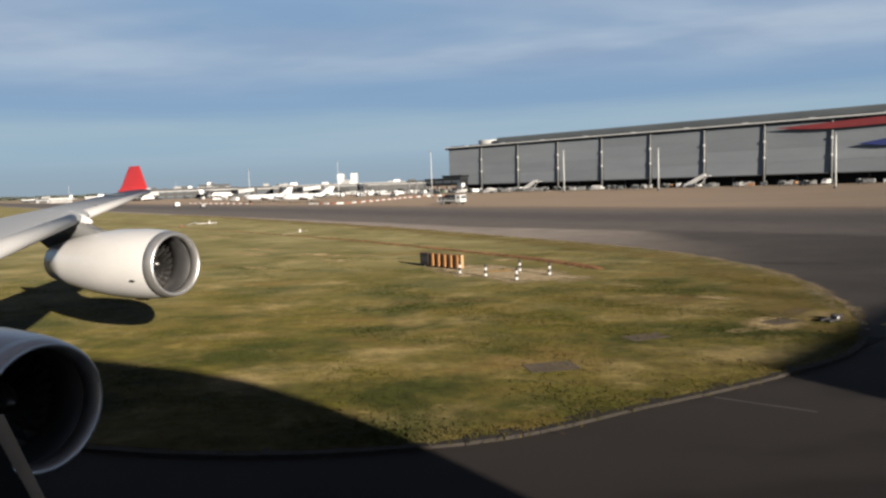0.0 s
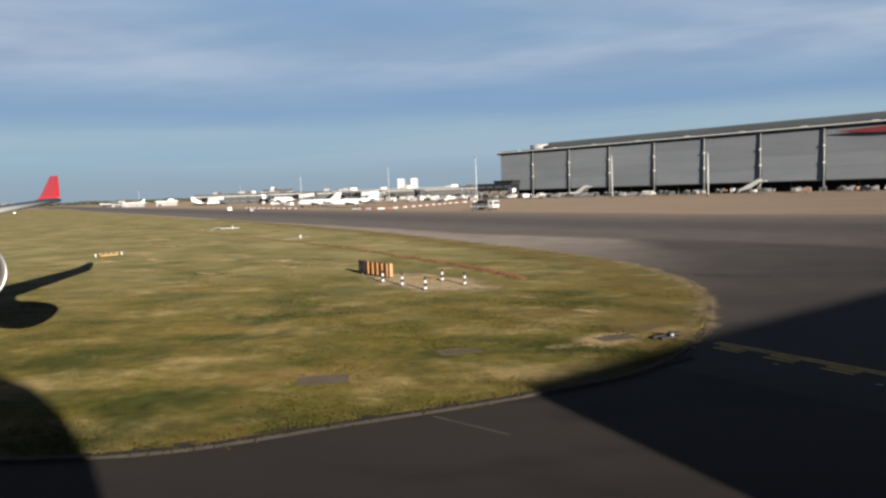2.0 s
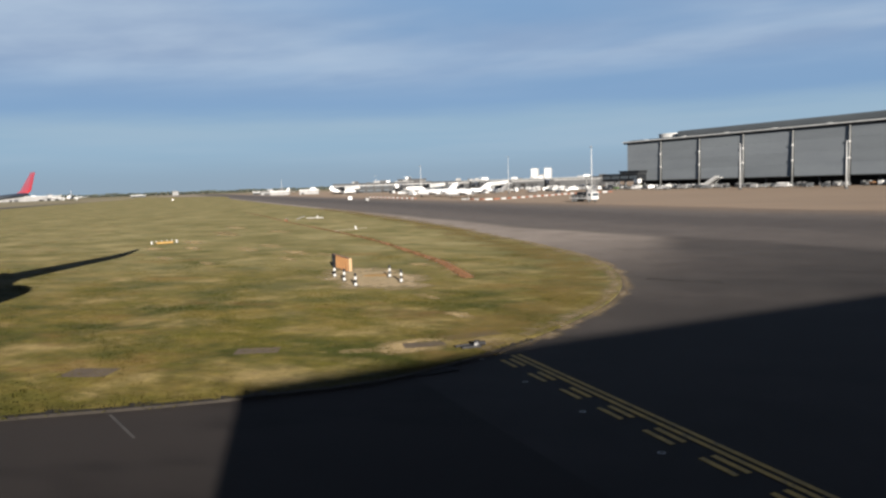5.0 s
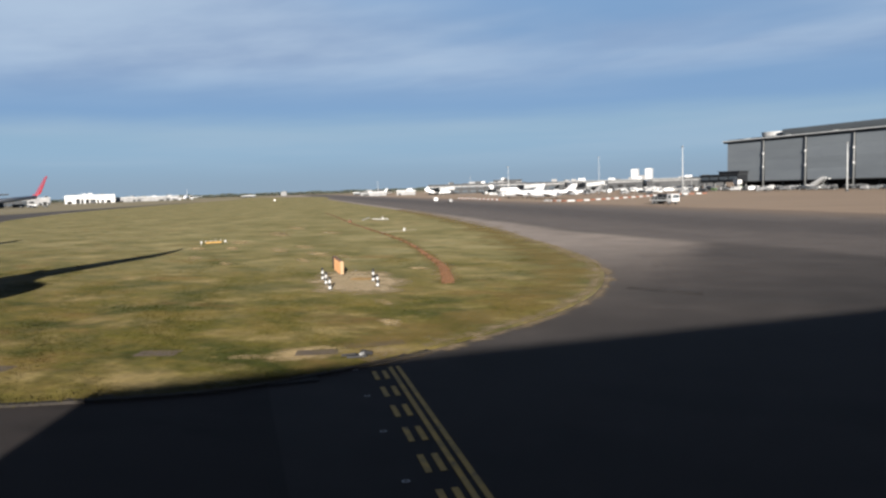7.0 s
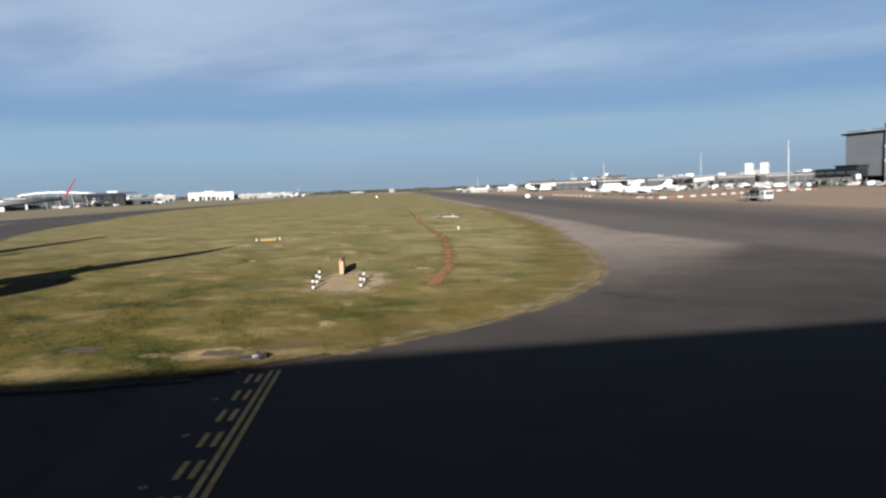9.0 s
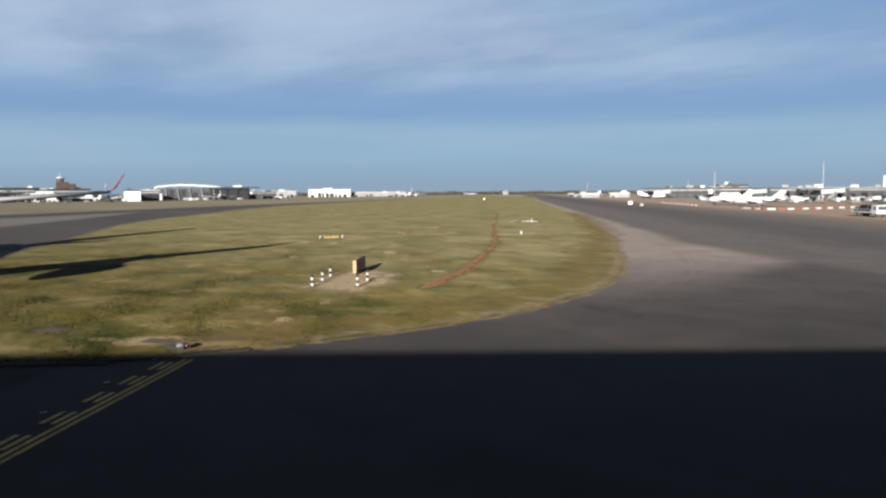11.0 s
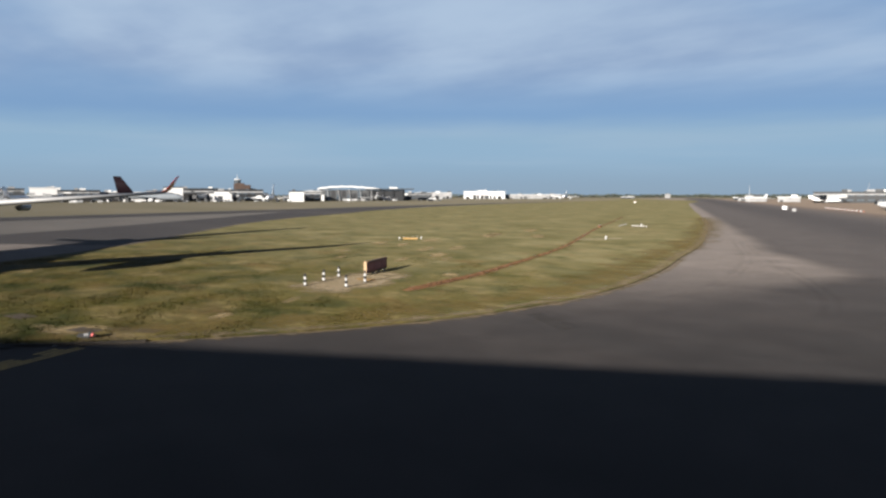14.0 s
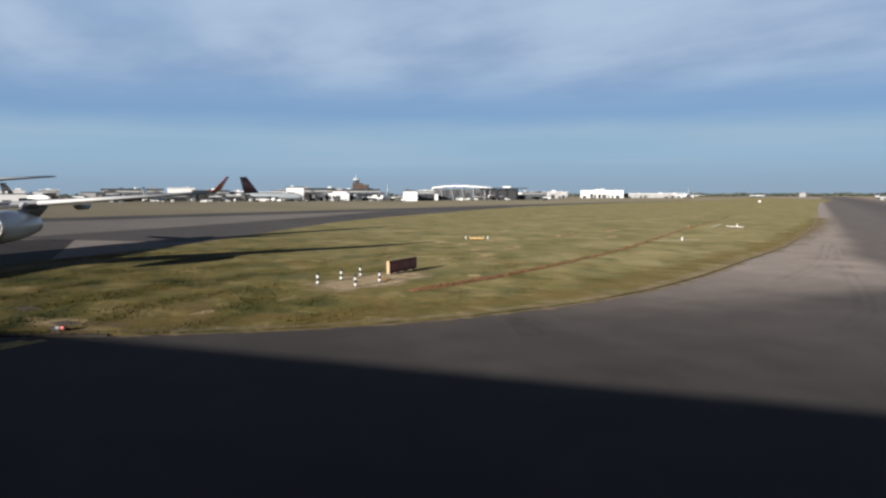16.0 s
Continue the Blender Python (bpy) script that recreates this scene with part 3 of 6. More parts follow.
def berm(line, width, height, z, seed):
    """A low ragged ridge of loose soil along a line, thinner towards its far end."""
    rnd = random.Random(seed)
    bm = bmesh.new()
    core = bm.verts.layers.float.new("core")
    rows = []
    for k, p in enumerate(line):
        t = (line[min(k + 1, len(line) - 1)] - line[max(k - 1, 0)]).normalized()
        s = Vector((-t.y, t.x))
        fade = min(1.0, k / 6, (len(line) - 1 - k) / 6) * max(0.40, 1.0 - 0.8 * max(0, k - 24) / len(line))
        row = []
        for u, h in ((-0.5, 0.0), (-0.3, 0.5), (-0.08, 1.0), (0.15, 0.85), (0.34, 0.4), (0.5, 0.0)):
            q = p + s * width * max(0.55, 1.0 - 0.7 * max(0, k - 24) / len(line)) * (u + rnd.uniform(-0.03, 0.03))
            row.append(bm.verts.new((q.x, q.y, z + fade * height * h * rnd.uniform(0.85, 1.12))))
            row[-1][core] = min(1.0, 0.45 + h) * min(1.0, 0.75 + 0.25 * fade)
        rows.append(row)
    for a, b in zip(rows, rows[1:]):
        for k in range(5):
            bm.faces.new((a[k], a[k + 1], b[k + 1], b[k]))
    return bm


def strip(name, n0, n1, d0, d1, z, mat, label, category):
    return tagged(part(name, sheet([field(d0, n0), field(d1, n0), field(d1, n1), field(d0, n1)], z), mat), label, category, kind="structure")


# ---- ground ----
disc = bmesh.new()
bmesh.ops.create_circle(disc, cap_ends=True, segments=96, radius=4700, matrix=Matrix.Translation((0, 0, -0.12)))
tagged(part("ground", disc, FIELD_GRASS), "dry yellow-green airfield grass reaching the horizon", "ground", kind="structure")
strip("taxiway", -330, 32, -500, 1500, -0.06, TAXI_SURFACE, "worn grey asphalt taxiway around the grass island", "taxiway")


def lane(name, corners, z, mat, label, category):
    return tagged(part(name, sheet([field(d, n) for d, n in corners], z), mat), label, category, kind="structure")


# the far runway slants away from the island's axis
lane("far_field", ((372, 32), (1500, -272), (1500, 60), (372, 60)), -0.04, FIELD_GRASS, "dry grey-green grass across the far runway", "grass")
lane("runway_shoulder", ((-200, 34), (100, 31), (170, 37), (232, 44), (-200, 160)), -0.05, SHOULDER, "pale worn shoulder of the far runway", "shoulder")
lane("runway_link", ((60, -6), (60, 31), (100, 31), (170, 37), (232, 44), (330, 18), (330, -6)), -0.045, TAXIWAY, "dark asphalt lane beyond the grass island", "taxiway")
lane("runway", ((-200, 160), (700, -84), (700, -57), (-200, 187)), -0.03, TAXIWAY, "dark far runway beyond the grass island", "runway")
apron_line = [field(-500, -121), field(60, -121), field(1100, -290), field(1100, -900), field(-500, -900)]
tagged(part("apron", sheet(apron_line, -0.05), APRON), "brownish concrete apron in front of the terminal", "apron", kind="structure")
ISLAND = [(-42, 41.3), (-27, 28.5), (-17, 20.5), (-7, 16.3), (0, 16.1), (5, 18.3), (9.2, 20.5), (12.8, 23.0), (15.2, 26.8), (17.2, 32), (18.7, 38.5),
          (18.8, 45.5), (17.0, 54.5), (12.3, 65.5), (4.6, 79), (-8, 100.5), (-37, 143), (-71, 190), (-139, 281), (-255, 438), (-480, 742), (-900, 1050), (-622, 796), (-455, 537), (-288, 278), (-198, 169), (-164, 137), (-128, 102), (-100, 78.5), (-81, 66), (-58, 51.5)]
crossing = [(-60, -60), (-60, 28), (-25, 26), (8, 26), (12.2, 25.5), (18.6, 18.0), (40, -7.0), (60, -30), (40, -60)]
tagged(part("taxiway_crossing", sheet([Vector(p) for p in crossing], -0.052), DARK_ASPHALT), "darker asphalt in front of the holding-point lines", "taxiway", kind="structure")
outline = smooth_line(ISLAND, 6, closed=True)
grass = tagged(part("grass_island", sheet(outline, 0.03, 0.2), GRASS), "patchy short green and straw-yellow grass island", "grass", kind="structure")

# ---- the airliner that carries the windows: a four-engined jet standing on the taxiway ----
JET_AXIS = -3.12           # centre line, metres right of the window
JET_TURN = -27.0           # heading, degrees from +x
jet = thing("airliner", pose(0, 0, 0, 0, 0, JET_TURN), "white four-engined airliner with grey wings and red winglets on the taxiway", "airliner")


def hull(s, r, cz):
    return (s, r, JET_AXIS, cz)


nose_rows = [hull(17.4, 0.12, 4.55), hull(17.2, 0.55, 4.58), hull(16.6, 1.05, 4.68), hull(15.6, 1.6, 4.85), hull(14.2, 2.12, 5.08), hull(12.6, 2.5, 5.28),
             hull(10.8, 2.74, 5.42), hull(8.8, 2.82, 5.46)]
tail_rows = [hull(-24, 2.82, 5.46), hull(-29, 2.6, 5.66), hull(-34, 2.15, 6.0), hull(-39, 1.5, 6.45), hull(-43.5, 0.8, 6.8), hull(-46.3, 0.25, 6.95)]
part("fuselage", lathe(nose_rows + tail_rows, 40), AIR_WHITE, jet, "white painted fuselage", smooth=True)
for side in (1, -1):
    for k in range(44):
        s = 8.0 - k * 0.72
        yy = JET_AXIS + side * 2.815
        part("cabin_window", box(0.24, 0.03, 0.34, (s, yy, 5.62), 0.05), GLASS, jet)

# flight deck glazing, cabin doors and belly seams
for side in (1, -1):
    for k, (s, yy, w) in enumerate(((15.45, 0.42, 0.62), (15.0, 1.05, 0.66), (14.35, 1.55, 0.7))):
        pane = part("windscreen", box(0.5, w, 0.07, (0, 0, 0), 0.02), GLASS, jet)
        pane.matrix_basis = Matrix.Translation((s, JET_AXIS + side * yy, 5.92 + 0.05 * k)) @ pose(0, 0, 0, 0, 52 - 8 * k, side * (18 + 24 * k))
    for s in (10.4, -2.2, -24.6):
        door = part("door", box(1.05, 0.06, 1.9, (s, JET_AXIS + side * 2.80, 4.72), 0.03), AIR_WHITE, jet)
        part("door_window", box(0.2, 0.03, 0.28, (s, JET_AXIS + side * 2.84, 5.85), 0.04), GLASS, door)
        part("door_handle", box(0.3, 0.03, 0.06, (s - 0.2, JET_AXIS + side * 2.84, 5.5), 0.01), STEEL, door)


def wing_z(v):
    return 3.72 + 0.078 * v


def over(v, side):
    """Mirror a spanwise place about the centre line."""
    return v if side > 0 else 2 * JET_AXIS - v


def nacelle(v, lead, cz, side):
    eng = part("engine", lathe([(x + lead, r, over(v, side), cz) for x, r in ((-0.30, 1.050), (-0.55, 1.088), (-1.3, 1.13), (-2.3, 1.12), (-3.4, 1.02), (-4.5, 0.84), (-5.5, 0.64),
                                (-5.5, 0.58), (-4.6, 0.66), (-4.5, 0.2))], 40, caps=False), AIR_WHITE, jet, "white painted long engine cowl", smooth=True)
    lip = [(lead - 0.30, 1.054), (lead - 0.14, 1.025), (lead, 0.99), (lead + 0.05, 0.95), (lead + 0.02, 0.905), (lead - 0.12, 0.87)]
    ring = bmesh.new()
    lathe([(x, r, over(v, side), cz) for x, r in lip + [(lead - 0.30, 0.87), (lead - 0.32, 1.02)]], 40, ring, closed=True)
    part("inlet_lip", ring, BARE, eng, "polished bare metal inlet lip", smooth=True)
    duct = bmesh.new()
    lathe([(x, r, over(v, side), cz) for x, r in ((lead - 0.2, 0.872), (lead - 0.8, 0.90), (lead - 1.25, 0.92), (lead - 1.25, 0.96), (lead - 0.2, 0.96))], 40, duct, closed=True)
    part("inlet_duct", duct, DUCT, eng, "grey acoustic inlet lining", smooth=True)
    part("spinner", lathe([(lead - 0.72, 0.02, over(v, side), cz), (lead - 0.85, 0.12, over(v, side), cz), (lead - 1.05, 0.24, over(v, side), cz), (lead - 1.2, 0.29, over(v, side), cz)], 20),
         FAN, eng, smooth=True)
    fan = part("fan", rod(0.30, 0.30, (lead - 1.22, over(v, side), cz), (lead - 1.12, over(v, side), cz), 24), FAN, eng, "dark titanium fan")
    for k in range(26):
        a = 2 * math.pi * k / 26
        c, s = math.cos(a), math.sin(a)
        blade = bmesh.new()
        pts = []
        for r, w, tw in ((0.26, 0.07, 0.10), (0.6, 0.09, 0.075), (0.91, 0.10, 0.04)):
            for sg in (-1, 1):
                yy, zz = r * c - sg * w * s, r * s + sg * w * c
                pts.append(blade.verts.new((lead - 1.15 + sg * tw, over(v, side) + yy, cz + zz)))
        blade.faces.new((pts[0], pts[1], pts[3], pts[2]))
        blade.faces.new((pts[2], pts[3], pts[5], pts[4]))
        part("fan_blade", blade, FAN, fan)
    back = bmesh.new()
    lathe([(lead - 1.42, 0.97, over(v, side), cz), (lead - 1.5, 0.97, over(v, side), cz)], 32, back)
    part("fan_case", back, BLACK, eng)
    part("drain_fairing", box(0.5, 0.16, 0.10, (lead - 1.6, over(v, side), cz - 1.19), 0.04), STEEL, eng)
    part("vent", box(0.22, 0.03, 0.05, (lead - 0.75, over(v, side) - side * 1.085, cz - 0.42), 0.01), BLACK, eng)
    # pylon from the cowl's back to the wing's leading edge
    top = wing_z(v)
    prof = [(lead - 2.7, cz + 1.02), (lead - 3.5, cz + 1.12), (lead - 4.2, top - 0.14), (lead - 4.7, top + 0.12), (lead - 5.6, top + 0.2), (lead - 7.4, top - 0.2), (lead - 6.0, cz + 0.45), (lead - 3.2, cz + 0.6)]
    bm = bmesh.new()
    sides = []
    for sg in (-1, 1):
        sides.append([bm.verts.new((x, over(v, side) + sg * 0.13, z)) for x, z in prof])
        bm.faces.new(sides[-1])
    for k in range(len(prof)):
        j = (k + 1) % len(prof)
        bm.faces.new((sides[0][k], sides[0][j], sides[1][j], sides[1][k]))
    bmesh.ops.bevel(bm, geom=bm.edges[:], offset=0.06, segments=2, affect="EDGES")
    pylon = part("pylon", bm, STEEL, jet, "grey engine pylon", smooth=True)
    part("pylon_cap", lathe([(lead - 3.75, 0.05, over(v, side), top - 0.1), (lead - 4.1, 0.16, over(v, side), top - 0.02), (lead - 4.7, 0.22, over(v, side), top + 0.06), (lead - 5.9, 0.16, over(v, side), top + 0.16), (lead - 6.8, 0.05, over(v, side), top + 0.14)], 16), AIR_WHITE, pylon, "white fairing over the pylon", smooth=True)


for side in (1, -1):
    st = []
    for v, lead, chord, thick in ((-1.6, -6.3, 12.6, 0.125), (3.0, -10.2, 9.2, 0.12), (7.4, -14.0, 6.8, 0.115), (16.6, -22.0, 4.7, 0.11), (27.2, -30.65, 2.5, 0.10)):
        st.append((lead, over(v, side), wing_z(v) + 0.05, chord, thick * chord))
    wing = part("wing", aerofoil(st, count=12), AIR_GREY, jet, "light grey swept wing", smooth=True)
    part("winglet", aerofoil([(-30.95, over(27.15, side), 5.92, 2.2, 0.20), (-31.3, over(27.5, side), 6.15, 1.95, 0.18), (-32.55, over(28.2, side), 7.28, 0.8, 0.09)], upright=True), TIP_RED, jet, "red upturned winglet", smooth=True)
    # leading-edge slats, their joints and the flap fairings
    for run in (((7.7, -14.26, 6.7), (15.9, -21.4, 4.85)), ((17.3, -22.57, 4.55), (26.7, -30.24, 2.6))):
        part("slat", aerofoil([(lead + 0.03, over(v, side), wing_z(v) + 0.05, 0.2 * chord, 0.082 * chord) for v, lead, chord in run], count=8), SLAT_GREY, wing, "pale grey leading-edge slat", smooth=True)
    for v in (9.0, 13.8, 18.8, 23.2):
        lead = -(7.6 + 0.868 * v)
        part("slat_joint", box(0.9, 0.05, 0.03, (lead - 0.62, over(v, side), wing_z(v) + 0.24)), STEEL, wing)
    for v, ln_ in ((5.0, 4.4), (11.5, 3.8), (18.0, 3.0)):
        back = -(7.6 + 0.868 * v) - (6.9 if v < 8 else 4.6)
        part("flap_fairing", lathe([(back + ln_ / 2, 0.03, over(v, side), wing_z(v) - 0.3), (back + ln_ / 4, 0.22, over(v, side), wing_z(v) - 0.38), (back - ln_ / 4, 0.24, over(v, side), wing_z(v) - 0.36),
                                    (back - ln_ / 2, 0.03, over(v, side), wing_z(v) - 0.2)], 14), AIR_GREY, wing, smooth=True)
    nacelle(6.8, -10.2, 2.68, side)
    nacelle(16.6, -17.85, 3.55, side)
    part("tailplane", aerofoil([(-38.0, JET_AXIS + side * 0.6, 6.9, 5.6, 0.5), (-43.6, JET_AXIS + side * 9.7, 7.6, 2.0, 0.18)]), AIR_GREY, jet, "light grey tailplane", smooth=True)
part("fin", aerofoil([(-33.6, JET_AXIS, 8.0, 8.4, 0.8), (-36.0, JET_AXIS, 9.2, 7.2, 0.7), (-42.2, JET_AXIS, 16.6, 3.1, 0.3)], upright=True), TIP_RED, jet, "red tail fin", smooth=True)
part("belly_fairing", lathe([(-3.5, 0.2, JET_AXIS, 3.4), (-7, 1.9, JET_AXIS, 3.8), (-13, 2.2, JET_AXIS, 3.75), (-19, 1.8, JET_AXIS, 3.85), (-23, 0.2, JET_AXIS, 3.6)], 24), AIR_WHITE, jet, smooth=True)
for s, yy, r, pairs in ((11.2, 0.0, 0.52, (0.0,)), (-15.6, 5.3, 0.70, (-0.95, 0.95)), (-15.6, -5.3, 0.70, (-0.95, 0.95)), (-17.2, 0.0, 0.68, (0.0,))):
    gear = part("landing_gear", rod(0.16, 0.20, (s, JET_AXIS + yy, r), (s, JET_AXIS + yy * 0.92, 3.6), 14), PALE_STEEL, jet, "steel landing gear leg")
    for dx in pairs:
        for sg in (-1, 1):
            wheel = bmesh.new()
            yw = JET_AXIS + yy + sg * 0.5
            bmesh.ops.create_cone(wheel, cap_ends=True, segments=24, radius1=r, radius2=r, depth=0.42, matrix=Matrix.Translation((s + dx, yw, r - 0.05)) @ pose(0, 0, 0, 90))
            bmesh.ops.bevel(wheel, geom=[e for e in wheel.edges if abs((e.verts[0].co - e.verts[1].co).y) < 0.01], offset=0.09, segments=3, affect="EDGES")
            part("wheel", wheel, RUBBER, gear, "black rubber tyre", smooth=True)

# pale seal and dark reveal of the open-shaded cabin window, seen from the seat
eye_to_jet = jet.matrix_basis.inverted()


def sightline(across, down, away):
    """A place that far out from the seat, by the seat's first view."""
    return eye_to_jet @ (WALK[0][1] @ Vector((across * away, -down * away, -away)))


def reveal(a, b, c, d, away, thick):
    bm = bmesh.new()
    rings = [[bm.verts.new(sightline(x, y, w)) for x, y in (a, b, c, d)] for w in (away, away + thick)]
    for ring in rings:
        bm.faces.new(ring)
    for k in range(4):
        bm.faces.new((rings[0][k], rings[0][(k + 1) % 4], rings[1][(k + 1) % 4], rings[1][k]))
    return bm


part("window_seal", reveal((-0.625, 0.225), (-0.598, 0.225), (-0.534, 0.355), (-0.551, 0.355), 0.30, 0.012), SEAL, jet, "window seal with light on it put into a bright tone")
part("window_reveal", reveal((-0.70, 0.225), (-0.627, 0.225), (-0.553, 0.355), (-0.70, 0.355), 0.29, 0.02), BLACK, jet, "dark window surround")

# ---- sign, marker posts and small fittings on the grass ----
pad_line = []
for k in range(60):
    a = 2 * math.pi * k / 60
    u, w = math.cos(a) * (6.3 + 0.6 * math.sin(3 * a + 1)), math.sin(a) * (3.3 + 0.45 * math.cos(2 * a)) + 0.25 * math.cos(7 * a)
    pad_line.append(Vector((3.6 - 0.6 * u + 0.8 * w, 45.6 + 0.8 * u + 0.6 * w)))
tagged(part("bare_patch", patch(pad_line, 0.042), PAD), "bare straw-coloured gravel patch around the taxiway sign", "bare patch", kind="structure")
mound = bmesh.new()
bmesh.ops.create_icosphere(mound, subdivisions=3, radius=1, matrix=pose(3.6, 46.5, 0.02, 0, 0, 8) @ Matrix.Diagonal((1.0, 0.45, 0.10, 1)))
for v in mound.verts:
    v.co += Vector((0, 0, 0.06)) * noise.noise(v.co * 3)
tagged(part("sand_mound", mound, SAND, smooth=True), "low orange sand mound beside the taxiway sign", "sand mound")

SIGN_A, SIGN_B = Vector((1.25, 47.75)), Vector((-1.55, 51.15))
sign_turn = math.degrees(math.atan2((SIGN_B - SIGN_A).y, (SIGN_B - SIGN_A).x))
sign_len = (SIGN_B - SIGN_A).length
mid = (SIGN_A + SIGN_B) / 2
sign = thing("taxiway_sign", pose(mid.x, mid.y, 0.04, 0, 0, sign_turn) @ Matrix.Diagonal((0.97, 0.8, 0.88, 1)), "long red-faced taxiway sign with an orange ribbed back", "sign")
part("housing", box(sign_len, 0.26, 0.98, (0, 0, 0.12), 0.03), SIGN_DARK, sign, "brown painted sign housing")
# here -y is the written side
part("face", box(sign_len - 0.14, 0.03, 0.84, (0, -0.142, 0.19), 0.01), SIGN_RED, sign, "dark red sign face")
for k in range(11):
    xx = -1.72 + 0.344 * k
    if k in (3, 8):
        part("legend_bar", box(0.16, 0.008, 0.07, (xx, -0.162, 0.58)), LEGEND, sign, "faded pale legend dash")
    else:
        for dx, w, h, z in ((-0.08, 0.06, 0.44, 0.38), (0.08, 0.06, 0.44, 0.38), (0.0, 0.20, 0.07, 0.57 if k % 2 else 0.76)):
            part("legend_bar", box(w, 0.008, h, (xx + dx, -0.162 - (0.004 if w > 0.1 else 0.0), z)), LEGEND, sign, "faded pale legend bar")
for zz in (0.19, 1.03):
    part("face_edge", box(sign_len - 0.1, 0.04, 0.05, (0, -0.145, zz), 0.01), BLACK, sign, "black edging strip")
for sg in (-1, 1):
    part("end_cap", box(0.05, 0.28, 1.0, (sg * (sign_len / 2 + 0.02), 0, 0.11), 0.015), SIGN_DARK if sg > 0 else TAN, sign, "brown painted end plate" if sg > 0 else "tan painted end plate")
for k in range(5):
    xx = -sign_len / 2 + 0.35 + k * 0.66
    part("rib", box(0.20, 0.10, 0.96, (xx, 0.18, 0.12), 0.02), ORANGE, sign, "orange painted rib")
part("back_panel", box(0.86, 0.05, 0.94, (sign_len / 2 - 0.46, 0.155, 0.14), 0.02), BLACK, sign, "black back panel with faded lettering")
for dx in (-0.18, 0.14):
    part("legend_bar", box(0.18, 0.008, 0.34, (sign_len / 2 - 0.46 + dx, 0.184, 0.46)), GREY_WALL, sign, "faded grey legend bar")
for k in range(4):
    part("foot", box(0.10, 0.22, 0.14, (-sign_len / 2 + 0.4 + k * (sign_len - 0.8) / 3, 0, -0.02)), STEEL, sign)


def marker_post(x, y, lean):
    post = thing("marker_post", pose(x, y, 0.04, lean, -lean * 0.6, 25 * lean), "short black and white banded marker post on the gravel patch", "marker post", "marker posts round the sign")
    part("base", rod(0.14, 0.10, (0, 0, 0), (0, 0, 0.05), 14), BLACK, post, "black rubber foot")
    for k, (z0, z1, m) in enumerate(((0.05, 0.21, BAND_WHITE), (0.21, 0.40, BLACK), (0.40, 0.57, BAND_WHITE), (0.57, 0.74, BLACK))):
        part("band", rod(0.090 - 0.006 * k, 0.086 - 0.006 * k, (0, 0, z0), (0, 0, z1), 14), m, post, "white painted band" if m is BAND_WHITE else "black painted band", smooth=False)
    cap = bmesh.new()
    bmesh.ops.create_uvsphere(cap, u_segments=14, v_segments=6, radius=0.067, matrix=Matrix.Translation((0, 0, 0.735)) @ Matrix.Diagonal((1, 1, 0.5, 1)))
    part("cap", cap, BLACK, post, smooth=True)
    return post


for x, y, lean in ((1.0, 45.8, 0.6), (2.5, 43.9, -0.8), (4.15, 41.8, 1.2), (4.75, 45.75, -0.5), (6.3, 43.55, 0.9)):
    marker_post(x, y, lean)

# red soil trench that crosses the grass
trench = smooth_line([(9.9, 45.6), (8.2, 49.2), (5.4, 54.6), (1.2, 61.2), (-6.2, 72.6), (-14.5, 84.0), (-28, 101), (-41.5, 118.2), (-60, 143), (-83, 173)], 20)
tagged(part("soil_trench", berm(trench[:110], 0.80, 0.17, 0.034, 3), SOIL), "narrow ridge of loose red-brown soil across the grass", "soil strip", kind="structure")
tagged(part("soil_trail", ribbon(trench[106:], (0.7, 0.5), 0.05, 0.0, 0.15, 3), SOIL), "thin strip of bare red-brown soil across the grass", "soil strip", kind="structure")
tagged(part("soil_scatter", ribbon(trench[2:120], (1.9, 1.4), 0.037, 0.0, 0.2, 27), VERGE), "thin scatter of brown soil along the ridge", "soil strip", kind="structure")
scuff = smooth_line([(9.6, 46.4), (8.0, 49.6), (5.2, 55.0), (1.4, 60.9)], 10)
tagged(part("soil_spill", ribbon(scuff, 1.9, 0.036, 0.0, 0.3, 5), STRAW), "dry trampled straw beside the soil strip", "bare patch", kind="structure")

# streaks of bare straw worn into the grass along the mowing lines
straw = random.Random(41)
for x, y, long, wide in ((-29, 67, 3.4, 1.0), (-30, 75, 4.5, 1.2), (-24.8, 67.5, 3.0, 0.8), (-10.4, 62.5, 3.2, 0.9), (-33.5, 87.5, 5.5, 1.4), (-28.5, 92, 5.0, 1.2), (-17.4, 65.8, 3.6, 0.9), (-8.2, 56.8, 2.6, 0.7),
                          (4.4, 53.0, 1.8, 0.7), (-16.8, 69.2, 3.6, 1.0), (-36.5, 91, 5.0, 1.3), (-21, 58, 2.6, 0.8), (-13.5, 53.5, 2.2, 0.6), (-42, 103, 6.0, 1.5), (-6.5, 60.5, 2.6, 0.6), (9.5, 38.5, 1.4, 0.5), (12.6, 33.5, 1.3, 0.5)):
    line = []
    for k in range(44):
        a = 2 * math.pi * k / 44
        u, w = math.cos(a) * long * straw.uniform(0.75, 1.15), math.sin(a) * wide * straw.uniform(0.6, 1.25)
        line.append(Vector((x, y)) + ALONG * u + ASIDE * w)
    tagged(part("worn_streak", patch(line, 0.038), STRAW), "streak of bare straw worn into the grass", "bare patch", "straw streaks", kind="structure")

